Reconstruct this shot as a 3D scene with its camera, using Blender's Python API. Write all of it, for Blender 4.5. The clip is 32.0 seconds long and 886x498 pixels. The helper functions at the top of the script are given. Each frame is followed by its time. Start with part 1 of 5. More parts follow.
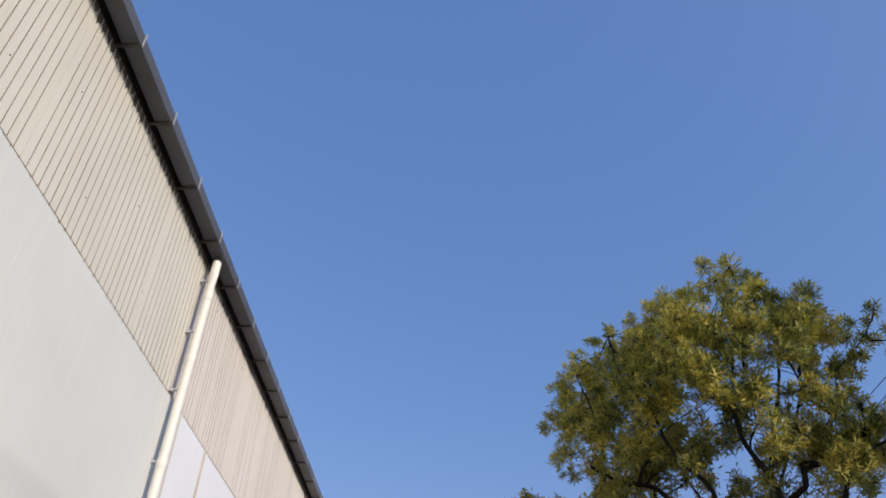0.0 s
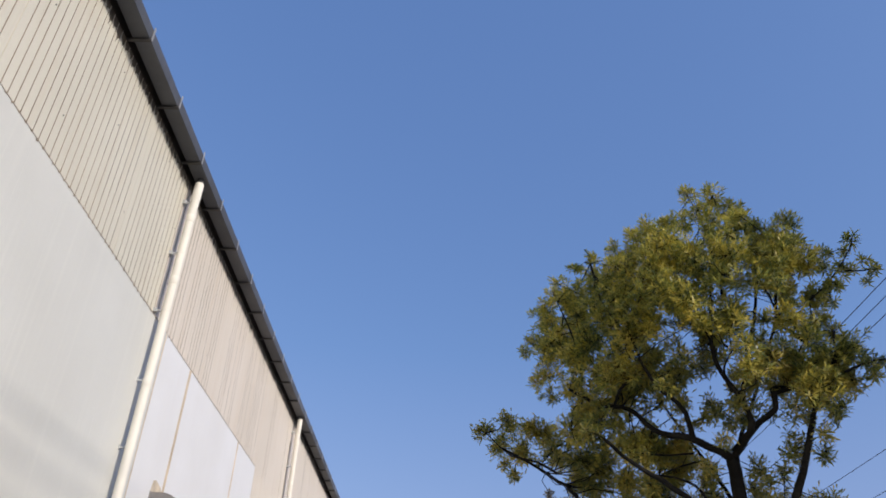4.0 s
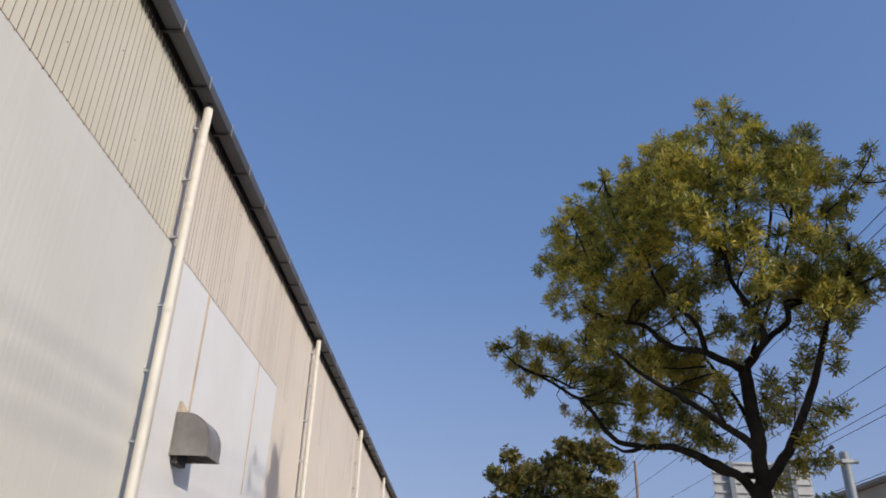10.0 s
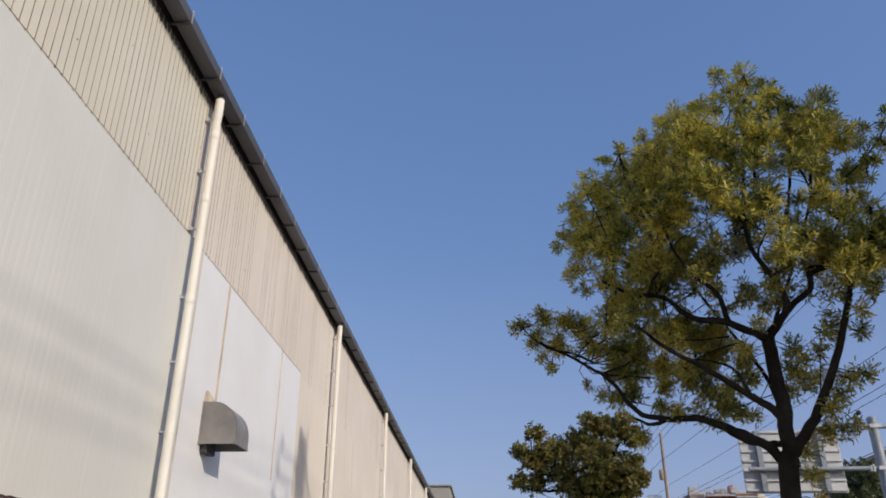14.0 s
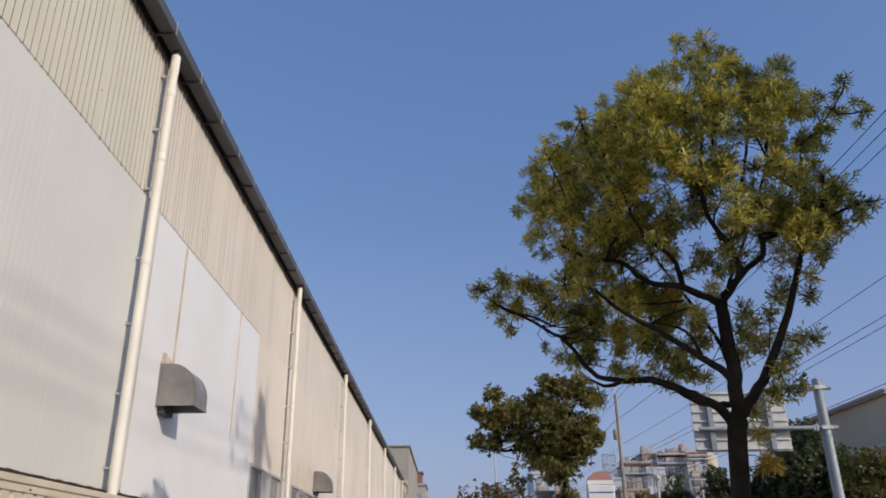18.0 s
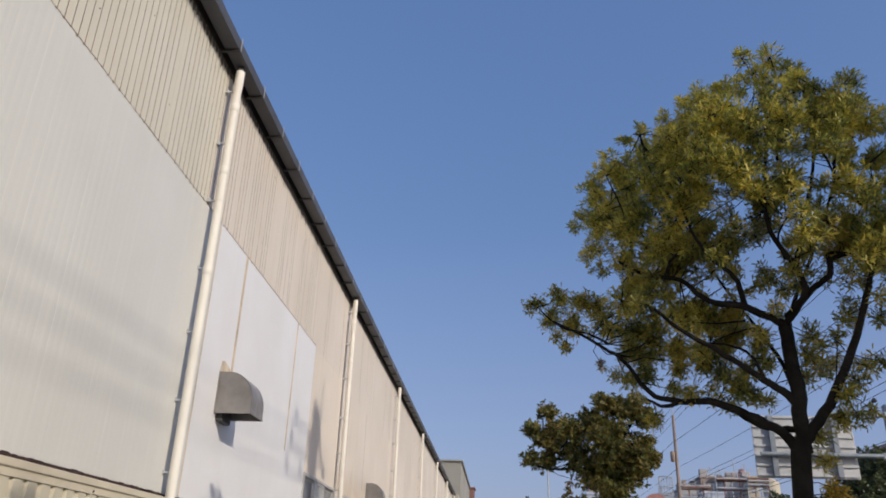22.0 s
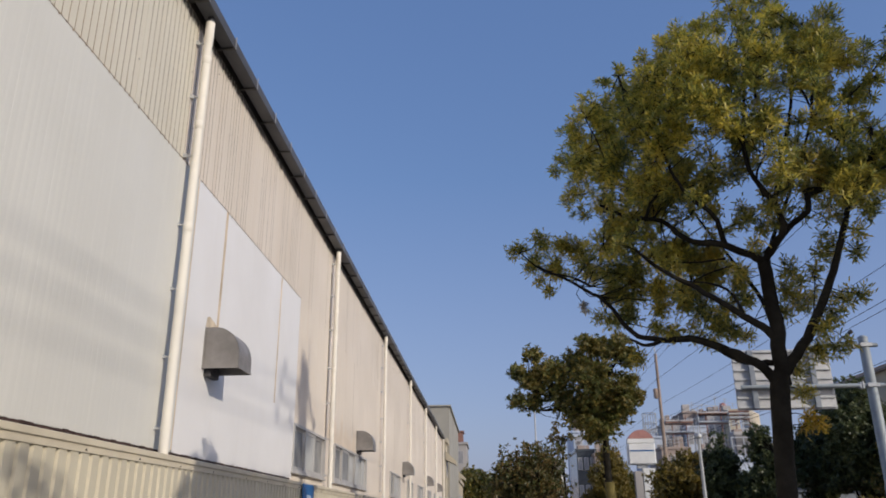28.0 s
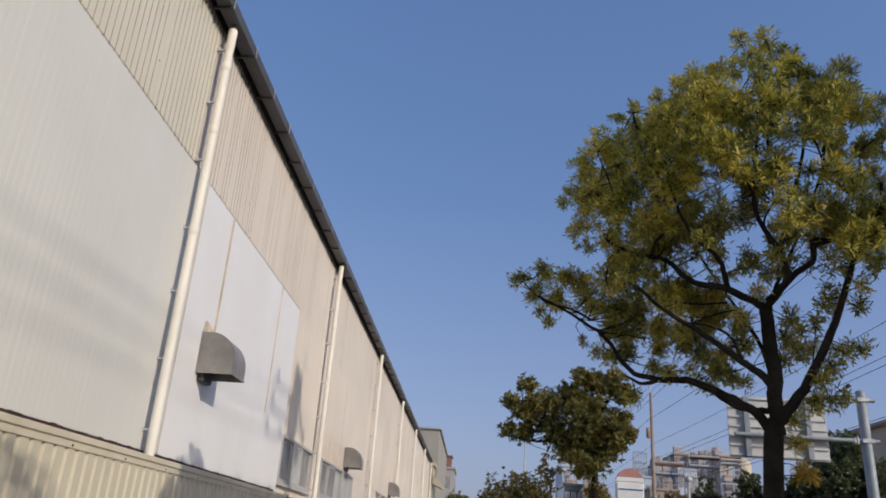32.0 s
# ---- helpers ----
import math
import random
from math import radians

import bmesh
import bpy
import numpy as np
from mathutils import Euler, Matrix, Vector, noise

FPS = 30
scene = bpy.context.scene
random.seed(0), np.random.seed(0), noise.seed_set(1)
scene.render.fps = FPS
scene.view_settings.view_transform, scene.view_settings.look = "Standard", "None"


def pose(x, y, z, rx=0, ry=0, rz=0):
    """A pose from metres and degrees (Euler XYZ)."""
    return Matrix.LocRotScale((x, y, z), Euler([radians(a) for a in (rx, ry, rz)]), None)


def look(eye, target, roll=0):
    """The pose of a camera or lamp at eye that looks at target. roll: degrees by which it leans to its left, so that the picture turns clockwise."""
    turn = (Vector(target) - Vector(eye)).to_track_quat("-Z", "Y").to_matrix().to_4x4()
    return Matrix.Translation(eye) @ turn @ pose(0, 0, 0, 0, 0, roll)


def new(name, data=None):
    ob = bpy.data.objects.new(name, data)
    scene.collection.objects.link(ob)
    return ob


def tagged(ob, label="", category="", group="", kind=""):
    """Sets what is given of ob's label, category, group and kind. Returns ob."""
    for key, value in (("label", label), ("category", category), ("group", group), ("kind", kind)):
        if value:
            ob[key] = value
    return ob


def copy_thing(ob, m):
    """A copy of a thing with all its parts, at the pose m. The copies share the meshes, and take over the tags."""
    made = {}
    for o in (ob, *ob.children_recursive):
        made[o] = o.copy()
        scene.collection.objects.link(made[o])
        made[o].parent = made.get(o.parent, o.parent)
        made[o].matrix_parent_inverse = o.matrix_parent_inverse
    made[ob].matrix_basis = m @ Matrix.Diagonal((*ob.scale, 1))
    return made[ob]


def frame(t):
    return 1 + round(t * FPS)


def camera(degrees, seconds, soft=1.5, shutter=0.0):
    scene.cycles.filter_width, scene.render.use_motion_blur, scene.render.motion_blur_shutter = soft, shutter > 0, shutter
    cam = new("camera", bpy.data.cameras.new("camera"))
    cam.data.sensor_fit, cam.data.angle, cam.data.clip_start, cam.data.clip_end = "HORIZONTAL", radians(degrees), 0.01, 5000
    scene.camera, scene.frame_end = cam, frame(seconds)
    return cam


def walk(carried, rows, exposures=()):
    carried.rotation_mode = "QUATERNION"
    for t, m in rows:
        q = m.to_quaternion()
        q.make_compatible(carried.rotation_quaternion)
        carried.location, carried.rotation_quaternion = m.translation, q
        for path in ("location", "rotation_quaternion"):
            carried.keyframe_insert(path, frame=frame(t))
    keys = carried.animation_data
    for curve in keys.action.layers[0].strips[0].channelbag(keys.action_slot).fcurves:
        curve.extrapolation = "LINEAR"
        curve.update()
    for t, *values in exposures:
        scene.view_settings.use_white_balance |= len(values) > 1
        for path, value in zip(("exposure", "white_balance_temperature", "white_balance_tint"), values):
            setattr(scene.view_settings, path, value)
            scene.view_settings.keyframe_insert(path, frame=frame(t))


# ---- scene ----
cam = camera(60.2, 32.0, soft=1.8)
# The camera is held in the hand at one spot and only turns: seconds, yaw, pitch, roll.
EYE = (0.0, 0.0, 1.6)
PATH = [
    (0.0, 0.97, 38.19, -2.26), (0.5, 1.34, 38.09, -2.24), (1.0, 1.71, 37.94, -2.25),
    (1.5, 0.98, 38.44, -3.13), (2.0, 0.58, 37.69, -2.17), (2.5, 0.53, 37.10, -2.02),
    (3.0, 0.10, 34.89, -2.22), (3.5, -0.43, 33.28, -2.33), (5.5, -0.21, 31.63, -2.05),
    (6.0, 0.65, 29.76, -1.79), (6.5, 3.09, 27.35, -2.59), (7.0, 0.86, 27.97, -1.74),
    (7.5, 1.73, 27.63, -2.06), (8.0, 0.79, 28.06, -3.08), (8.5, 0.85, 28.35, -2.95),
    (9.0, 1.35, 28.22, -2.78), (9.5, 1.29, 27.71, -1.98), (10.0, 1.00, 26.67, -1.67),
    (10.5, 0.76, 25.95, -0.59), (11.0, 1.66, 25.89, -0.52), (11.5, 1.92, 26.56, -0.16),
    (12.0, 1.80, 26.37, -0.26), (12.5, 1.07, 26.93, -0.69), (13.0, 1.93, 25.78, 0.05),
    (13.5, 2.77, 25.17, 0.13), (14.0, 3.20, 25.22, -0.09), (14.5, 3.17, 25.20, -0.34),
    (16.5, 3.36, 24.36, 0.12), (17.0, 2.96, 23.44, 0.41), (17.5, -0.77, 23.39, -0.62),
    (18.0, 0.30, 22.45, 0.58), (18.5, 1.33, 23.40, -0.93), (19.0, 2.39, 23.33, -2.15),
    (19.5, 1.76, 22.91, -2.41), (20.0, 1.95, 22.92, -2.95), (20.5, 3.56, 22.52, -2.39),
    (21.0, 4.02, 22.55, -1.70), (21.5, 3.85, 23.03, -1.51), (22.0, 3.79, 23.48, -1.82),
    (22.5, 3.64, 23.21, -1.44), (23.0, 3.45, 22.82, -1.25), (23.5, 3.68, 22.22, -0.75),
    (24.0, 2.89, 21.84, -0.69), (24.5, 2.81, 21.39, -0.36), (25.0, 2.36, 21.44, -0.88),
    (25.5, 1.75, 20.96, -0.27), (26.0, 2.33, 20.17, -0.22), (26.5, 2.40, 19.73, -0.14),
    (28.5, 3.39, 19.62, 0.56), (29.0, 2.69, 19.94, 0.46), (29.5, 2.88, 19.31, -0.07),
    (30.0, 1.95, 19.30, -0.85), (30.5, 1.89, 19.18, -0.42), (31.0, 2.86, 18.18, 0.57),
    (31.5, 2.25, 18.53, 0.37), (32.0, 1.97, 21.32, -3.72),
]
walk(cam, [(t, pose(*EYE, 90 + p, r, y)) for t, y, p, r in PATH], ((0, 0.20, 6200, 10), (3.5, 0.18, 6230, 10), (6.1, 0.16, 6340, 10), (7, 0.07, 6370, 10), (13, 0.0, 6470, 10), (20, -0.03, 6480, 10), (32, -0.07, 6500, 10)))

# ---- world and sun ----
SUN_EL, SUN_AZ = 26.6, 125.75          # degrees above the horizon; clockwise from +y
world = bpy.data.worlds.new("world")
scene.world = world
world.use_nodes = True
wn = world.node_tree.nodes
sky = wn.new("ShaderNodeTexSky")
sky.sky_type = 'NISHITA'
sky.sun_disc = False
sky.sun_elevation, sky.sun_rotation = radians(SUN_EL), radians(SUN_AZ)
sky.altitude, sky.air_density, sky.dust_density, sky.ozone_density = 50, 1.0, 2.1, 0.7
wn["Background"].inputs["Strength"].default_value = 0.15
haze = wn.new("ShaderNodeMix")            # evens the sky out towards a clear blue
haze.data_type = 'RGBA'
haze.inputs[0].default_value = 0.45
haze.inputs[7].default_value = (0.65, 1.45, 3.82, 1)
world.node_tree.links.new(sky.outputs[0], haze.inputs[6])
# pale lavender haze low over the horizon
upward = wn.new("ShaderNodeTexCoord")
split = wn.new("ShaderNodeSeparateXYZ")
low = wn.new("ShaderNodeMapRange")
low.inputs[1].default_value, low.inputs[2].default_value, low.inputs[3].default_value, low.inputs[4].default_value = 0.0, 0.42, 0.36, 0.0
veil = wn.new("ShaderNodeMix")
veil.data_type = 'RGBA'
veil.inputs[7].default_value = (2.4, 2.2, 3.45, 1)
world.node_tree.links.new(upward.outputs["Generated"], split.inputs[0])
world.node_tree.links.new(split.outputs["Z"], low.inputs[0])
world.node_tree.links.new(low.outputs[0], veil.inputs[0])
world.node_tree.links.new(haze.outputs[2], veil.inputs[6])
world.node_tree.links.new(veil.outputs[2], wn["Background"].inputs["Color"])
sun_data = bpy.data.lights.new("sun", 'SUN')
sun_data.energy, sun_data.angle, sun_data.color = 2.8, radians(0.6), (1.0, 0.9, 0.76)
sun_dir = Vector((math.sin(radians(SUN_AZ)) * math.cos(radians(SUN_EL)), math.cos(radians(SUN_AZ)) * math.cos(radians(SUN_EL)), math.sin(radians(SUN_EL))))
sun = new("sun", sun_data)
sun.matrix_world = look(sun_dir * 100, (0, 0, 0))


# ---- materials ----
def material(name, base, rough=0.6, metal=0.0, var=0.12, scale=3.0, grain=60.0, bump=0.15, tint=None, streak=0.0, spot=0.0, each=0.0, translucent=0.0):
    """Base colour with stains (large) and grain (small); streak: vertical run-off marks of the tint colour; each: variation from piece to piece."""
    m = bpy.data.materials.new(name)
    m.use_nodes = True
    nt = m.node_tree
    n, l = nt.nodes, nt.links
    bsdf = n["Principled BSDF"]
    bsdf.inputs["Roughness"].default_value = rough
    bsdf.inputs["Metallic"].default_value = metal
    co = n.new("ShaderNodeTexCoord").outputs["Object"]
    big = n.new("ShaderNodeTexNoise")
    big.inputs["Scale"].default_value, big.inputs["Detail"].default_value = scale, 5
    fine = n.new("ShaderNodeTexNoise")
    fine.inputs["Scale"].default_value, fine.inputs["Detail"].default_value = grain, 3
    l.new(co, big.inputs["Vector"]), l.new(co, fine.inputs["Vector"])

    def mix(fac, a, b, kind='MIX'):
        x = n.new("ShaderNodeMix")
        x.data_type, x.blend_type = 'RGBA', kind
        for sock, v in ((x.inputs[0], fac), (x.inputs[6], a), (x.inputs[7], b)):
            if hasattr(v, "links"):
                l.new(v, sock)
            else:
                sock.default_value = v
        return x.outputs[2]

    def ramp(v, lo, hi, a=0.0, b=1.0):
        r = n.new("ShaderNodeMapRange")
        r.inputs[1].default_value, r.inputs[2].default_value, r.inputs[3].default_value, r.inputs[4].default_value = lo, hi, a, b
        l.new(v, r.inputs[0])
        return r.outputs[0]

    dark = tuple(c * (1 - var * 1.6) for c in base) + (1,)
    light = tuple(min(1, c * (1 + var)) for c in base) + (1,)
    col = mix(ramp(big.outputs[0], 0.3, 0.7), dark, light)
    col = mix(ramp(fine.outputs[0], 0.3, 0.75, 0.0, var), col, tuple(c * 0.55 for c in base) + (1,))
    tint = tint or tuple(c * 0.5 for c in base)
    if streak:
        mp = n.new("ShaderNodeMapping")
        mp.inputs["Scale"].default_value = (9, 9, 0.35)
        l.new(co, mp.inputs[0])
        st = n.new("ShaderNodeTexNoise")
        st.inputs["Scale"].default_value, st.inputs["Detail"].default_value = 1.3, 4
        l.new(mp.outputs[0], st.inputs["Vector"])
        col = mix(ramp(st.outputs[0], 0.52, 0.78, 0.0, streak), col, (*tint, 1))
    if spot:
        vo = n.new("ShaderNodeTexNoise")
        vo.inputs["Scale"].default_value, vo.inputs["Detail"].default_value = 7.0, 6
        l.new(co, vo.inputs["Vector"])
        col = mix(ramp(vo.outputs[0], 0.62, 0.72, 0.0, spot), col, (*tint, 1))
    if each:
        oi = n.new("ShaderNodeObjectInfo")
        col = mix(ramp(oi.outputs["Random"], 0, 1, 0, each), col, tuple(c * 0.6 for c in base) + (1,))
    l.new(col, bsdf.inputs["Base Color"])
    r2 = ramp(big.outputs[0], 0.3, 0.7, min(1, rough + 0.1), max(0.05, rough - 0.08))
    l.new(r2, bsdf.inputs["Roughness"])
    if bump:
        b = n.new("ShaderNodeBump")
        b.inputs["Strength"].default_value, b.inputs["Distance"].default_value = bump, 0.01
        l.new(fine.outputs[0], b.inputs["Height"])
        l.new(b.outputs[0], bsdf.inputs["Normal"])
    return m


def leaf_material(name, colours, rough=0.42, through_light=0.35, across=1.2, single=0.6):
    """Leaves: each leaf takes its own mix of the colours, some light shines through."""
    m = bpy.data.materials.new(name)
    m.use_nodes = True
    n, l = m.node_tree.nodes, m.node_tree.links
    bsdf = n["Principled BSDF"]
    geo = n.new("ShaderNodeNewGeometry")
    co = n.new("ShaderNodeTexCoord")
    no = n.new("ShaderNodeTexNoise")
    no.inputs["Scale"].default_value = across
    l.new(co.outputs["Object"], no.inputs["Vector"])
    add = n.new("ShaderNodeMath")
    add.operation = 'MULTIPLY_ADD'
    add.inputs[1].default_value = single
    spread = n.new("ShaderNodeMath")
    spread.operation = 'MULTIPLY_ADD'
    spread.inputs[1].default_value, spread.inputs[2].default_value = 1.0 + 1.4 * (0.6 - single) / 0.3, 0.02 - 0.7 * (0.6 - single) / 0.3 + 0.5 * (0.6 - single)
    l.new(no.outputs[0], spread.inputs[0])
    l.new(geo.outputs["Random Per Island"], add.inputs[0])
    l.new(spread.outputs[0], add.inputs[2])
    cr = n.new("ShaderNodeValToRGB")
    cr.color_ramp.elements[0].position, cr.color_ramp.elements[1].position = 0.42, 1.05
    for i, c in enumerate(colours):
        e = cr.color_ramp.elements[0] if i == 0 else cr.color_ramp.elements[-1] if i == len(colours) - 1 else cr.color_ramp.elements.new(0.42 + 0.63 * i / (len(colours) - 1))
        e.color = (*c, 1)
    l.new(add.outputs[0], cr.inputs[0])
    l.new(cr.outputs[0], bsdf.inputs["Base Color"])
    bsdf.inputs["Roughness"].default_value = rough
    tr = n.new("ShaderNodeBsdfTranslucent")
    l.new(cr.outputs[0], tr.inputs["Color"])
    mx = n.new("ShaderNodeMixShader")
    mx.inputs[0].default_value = through_light
    l.new(bsdf.outputs[0], mx.inputs[1]), l.new(tr.outputs[0], mx.inputs[2])
    l.new(mx.outputs[0], n["Material Output"].inputs["Surface"])
    return m


M_BEIGE = material("beige_ribbed_steel", (0.635, 0.60, 0.51), 0.55, var=0.06, scale=0.7, grain=40, bump=0.08, tint=(0.50, 0.39, 0.27), streak=0.22)
M_WHITE = material("white_wall_sheet", (0.635, 0.63, 0.592), 0.5, var=0.04, scale=0.6, grain=50, bump=0.05, tint=(0.74, 0.73, 0.67), streak=0.25)
M_GROOVE = material("brown_groove", (0.28, 0.22, 0.155), 0.8, var=0.3, scale=1.5, grain=30, bump=0.1)
M_PEACH = material("pinkish_cream_steel", (0.70, 0.63, 0.545), 0.55, var=0.05, scale=0.5, grain=30, bump=0.06, tint=(0.56, 0.42, 0.30), streak=0.3)
M_WHITE2 = material("newer_white_sheet", (0.78, 0.77, 0.765), 0.45, var=0.03, scale=0.8, grain=40, bump=0.04, tint=(0.62, 0.54, 0.44), streak=0.08)
M_PANE = material("dusty_window_glass", (0.25, 0.25, 0.245), 0.45, var=0.2, scale=2, bump=0.0)
M_RUST = material("joint_rust_and_pipe_shadow", (0.68, 0.55, 0.40), 0.8, var=0.25, scale=3, grain=60, bump=0.2)
M_SEAM = material("seam_dirt_and_pipe_shadow", (0.26, 0.20, 0.14), 0.8, var=0.3, scale=9, grain=60, bump=0.2)
M_EDGE = material("rusted_edge_strip", (0.055, 0.03, 0.026), 0.9, var=0.35, scale=9, grain=70, bump=0.3)
M_WASH = material("faint_rust_wash", (0.70, 0.59, 0.465), 0.7, var=0.08, scale=2, grain=50, bump=0.05)
M_WRAP = material("ochre_trunk_wrap", (0.15, 0.12, 0.03), 0.8, var=0.2, scale=8, bump=0.3)
M_GRIME_SHADE = material("eave_grime_and_shadow", (0.15, 0.125, 0.10), 0.85, var=0.35, scale=7, grain=40, bump=0.1)
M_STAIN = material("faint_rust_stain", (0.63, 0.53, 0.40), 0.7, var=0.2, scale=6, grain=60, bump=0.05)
M_GUTTER = material("dark_grey_gutter", (0.085, 0.088, 0.10), 0.5, var=0.12, scale=1.2, grain=50, bump=0.1, streak=0.3)
M_IRON = material("dark_bracket_iron", (0.06, 0.056, 0.056), 0.6, var=0.2, scale=8, bump=0.2)
M_TIP = material("galvanised_bracket_end", (0.40, 0.40, 0.40), 0.5, metal=0.3, var=0.1)
M_PIPE = material("cream_plastic_pipe", (0.78, 0.745, 0.67), 0.75, var=0.04, scale=2, grain=40, bump=0.03, tint=(0.6, 0.52, 0.42), streak=0.12)
M_HOOD = material("dull_steel_hood", (0.30, 0.28, 0.265), 0.5, metal=0.25, var=0.15, scale=4, grain=50, bump=0.1, streak=0.2)
M_FENCE = material("cream_corrugated_steel", (0.56, 0.515, 0.40), 0.5, var=0.06, scale=0.9, grain=40, bump=0.06, tint=(0.36, 0.28, 0.18), streak=0.2)
M_CAP = material("cream_capping", (0.58, 0.52, 0.40), 0.5, var=0.08, scale=2, bump=0.06)
M_DARK = material("dark_gap_filler", (0.05, 0.035, 0.03), 0.9, var=0.2)
M_ALU = material("grey_aluminium_frame", (0.50, 0.485, 0.47), 0.5, metal=0.2, var=0.08)
# panes paled so that their colour carries the distance haze
M_FARPANE = material("haze_paled_glass", (0.30, 0.30, 0.31), 0.4, var=0.15, bump=0.0)
M_FROST = material("frosted_window_glass", (0.50, 0.50, 0.48), 0.4, var=0.1, scale=2, bump=0.02)
M_GLASSDK = material("dark_window_glass", (0.05, 0.06, 0.07), 0.08, var=0.1, bump=0.0)
M_BLUE = material("blue_sign_paint", (0.02, 0.12, 0.33), 0.4, var=0.1)
M_SIGNWHITE = material("white_sign_paint", (0.78, 0.78, 0.76), 0.4, var=0.05)
M_SIGNRED = material("faded_red_sign", (0.46, 0.22, 0.19), 0.5, var=0.15)
M_GALV = material("galvanised_steel", (0.45, 0.47, 0.49), 0.45, metal=0.35, var=0.1, scale=5, bump=0.08)
M_UPRIGHT = material("blue_grey_steel", (0.24, 0.27, 0.31), 0.5, metal=0.2, var=0.1)
M_POLE = material("blue_grey_pole_paint", (0.27, 0.31, 0.345), 0.5, metal=0.1, var=0.1, scale=4, grain=60, bump=0.05, tint=(0.2, 0.19, 0.17), streak=0.2)
M_SIGNBACK = material("grey_sign_back", (0.50, 0.51, 0.52), 0.5, metal=0.2, var=0.08, scale=3)
M_CONC = material("pole_concrete", (0.31, 0.24, 0.195), 0.85, var=0.12, scale=3, bump=0.2)
M_WIRE = material("black_cable", (0.03, 0.03, 0.035), 0.6, var=0.1)
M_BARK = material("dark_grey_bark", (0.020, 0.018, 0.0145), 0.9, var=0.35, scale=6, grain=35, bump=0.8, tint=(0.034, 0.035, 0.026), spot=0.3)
M_ASPHALT = material("asphalt", (0.055, 0.055, 0.057), 0.9, var=0.15, scale=0.5, grain=120, bump=0.4)
M_PAVE = material("pavement_concrete", (0.30, 0.29, 0.27), 0.85, var=0.12, scale=1, grain=80, bump=0.3, each=0.3)
M_KERB = material("kerb_stone", (0.36, 0.35, 0.33), 0.85, var=0.12, scale=4, bump=0.3)
M_LINE = material("road_marking", (0.7, 0.7, 0.68), 0.7, var=0.1)
M_GROUND = material("bare_ground", (0.17, 0.15, 0.11), 0.95, var=0.25, scale=0.2, grain=10, bump=0.4)
M_GREYWALL = material("grey_brown_cladding", (0.34, 0.325, 0.28), 0.6, var=0.06, scale=0.5, grain=20, bump=0.05)
M_PALE = material("pale_render", (0.43, 0.405, 0.39), 0.8, var=0.08, scale=0.4, grain=15, bump=0.1, each=0.15)
M_CREAM = material("cream_render", (0.48, 0.425, 0.325), 0.8, var=0.08, scale=0.5)
M_TAN = material("tan_render", (0.37, 0.30, 0.26), 0.8, var=0.1, scale=0.5)
M_BLUEWALL = material("blue_white_cladding", (0.50, 0.56, 0.66), 0.5, var=0.06, scale=0.5)
M_ROOF = material("grey_roof", (0.20, 0.19, 0.19), 0.7, var=0.12, scale=1)
M_REDROOF = material("red_roof_paint", (0.24, 0.12, 0.09), 0.7, var=0.12, scale=1)
M_LEAF = leaf_material("yellow_green_leaves", ((0.10, 0.13, 0.042), (0.235, 0.255, 0.062), (0.44, 0.41, 0.082), (0.63, 0.51, 0.09)), rough=0.35, through_light=0.5, across=3.2, single=0.55)
# lower crown leaves: the tree's own green, darkened to carry the crown's shade
M_LEAF_SHADE = leaf_material("shade_darkened_leaves", ((0.10, 0.125, 0.045), (0.215, 0.23, 0.062), (0.37, 0.345, 0.075), (0.53, 0.415, 0.082)), rough=0.35, through_light=0.5, across=3.2, single=0.55)
M_DRY = leaf_material("dry_pale_leaves", ((0.24, 0.22, 0.17), (0.36, 0.33, 0.27), (0.48, 0.44, 0.37)), through_light=0.2)
M_TURNED = leaf_material("turned_yellow_leaves", ((0.28, 0.24, 0.04), (0.45, 0.32, 0.04), (0.58, 0.36, 0.045)), through_light=0.4)
M_LEAF2 = leaf_material("dark_green_leaves", ((0.048, 0.064, 0.022), (0.09, 0.108, 0.03), (0.16, 0.165, 0.042), (0.25, 0.19, 0.05)), across=0.9)
M_LEAF3 = leaf_material("deep_green_needles", ((0.045, 0.062, 0.032), (0.08, 0.105, 0.045), (0.13, 0.15, 0.06)), across=0.8)
M_LEAF4 = leaf_material("autumn_yellow_leaves", ((0.08, 0.08, 0.02), (0.17, 0.14, 0.03), (0.28, 0.20, 0.04)), across=0.9)
M_RUSSET = leaf_material("russet_and_green_leaves", ((0.045, 0.06, 0.02), (0.08, 0.096, 0.028), (0.13, 0.122, 0.036), (0.20, 0.13, 0.042)), across=1.1)
M_FLOWER = leaf_material("magenta_flowers", ((0.03, 0.05, 0.012), (0.40, 0.03, 0.22), (0.55, 0.05, 0.32)), across=2.5)


M_BARK.node_tree.nodes["Principled BSDF"].inputs["Specular IOR Level"].default_value = 0.12


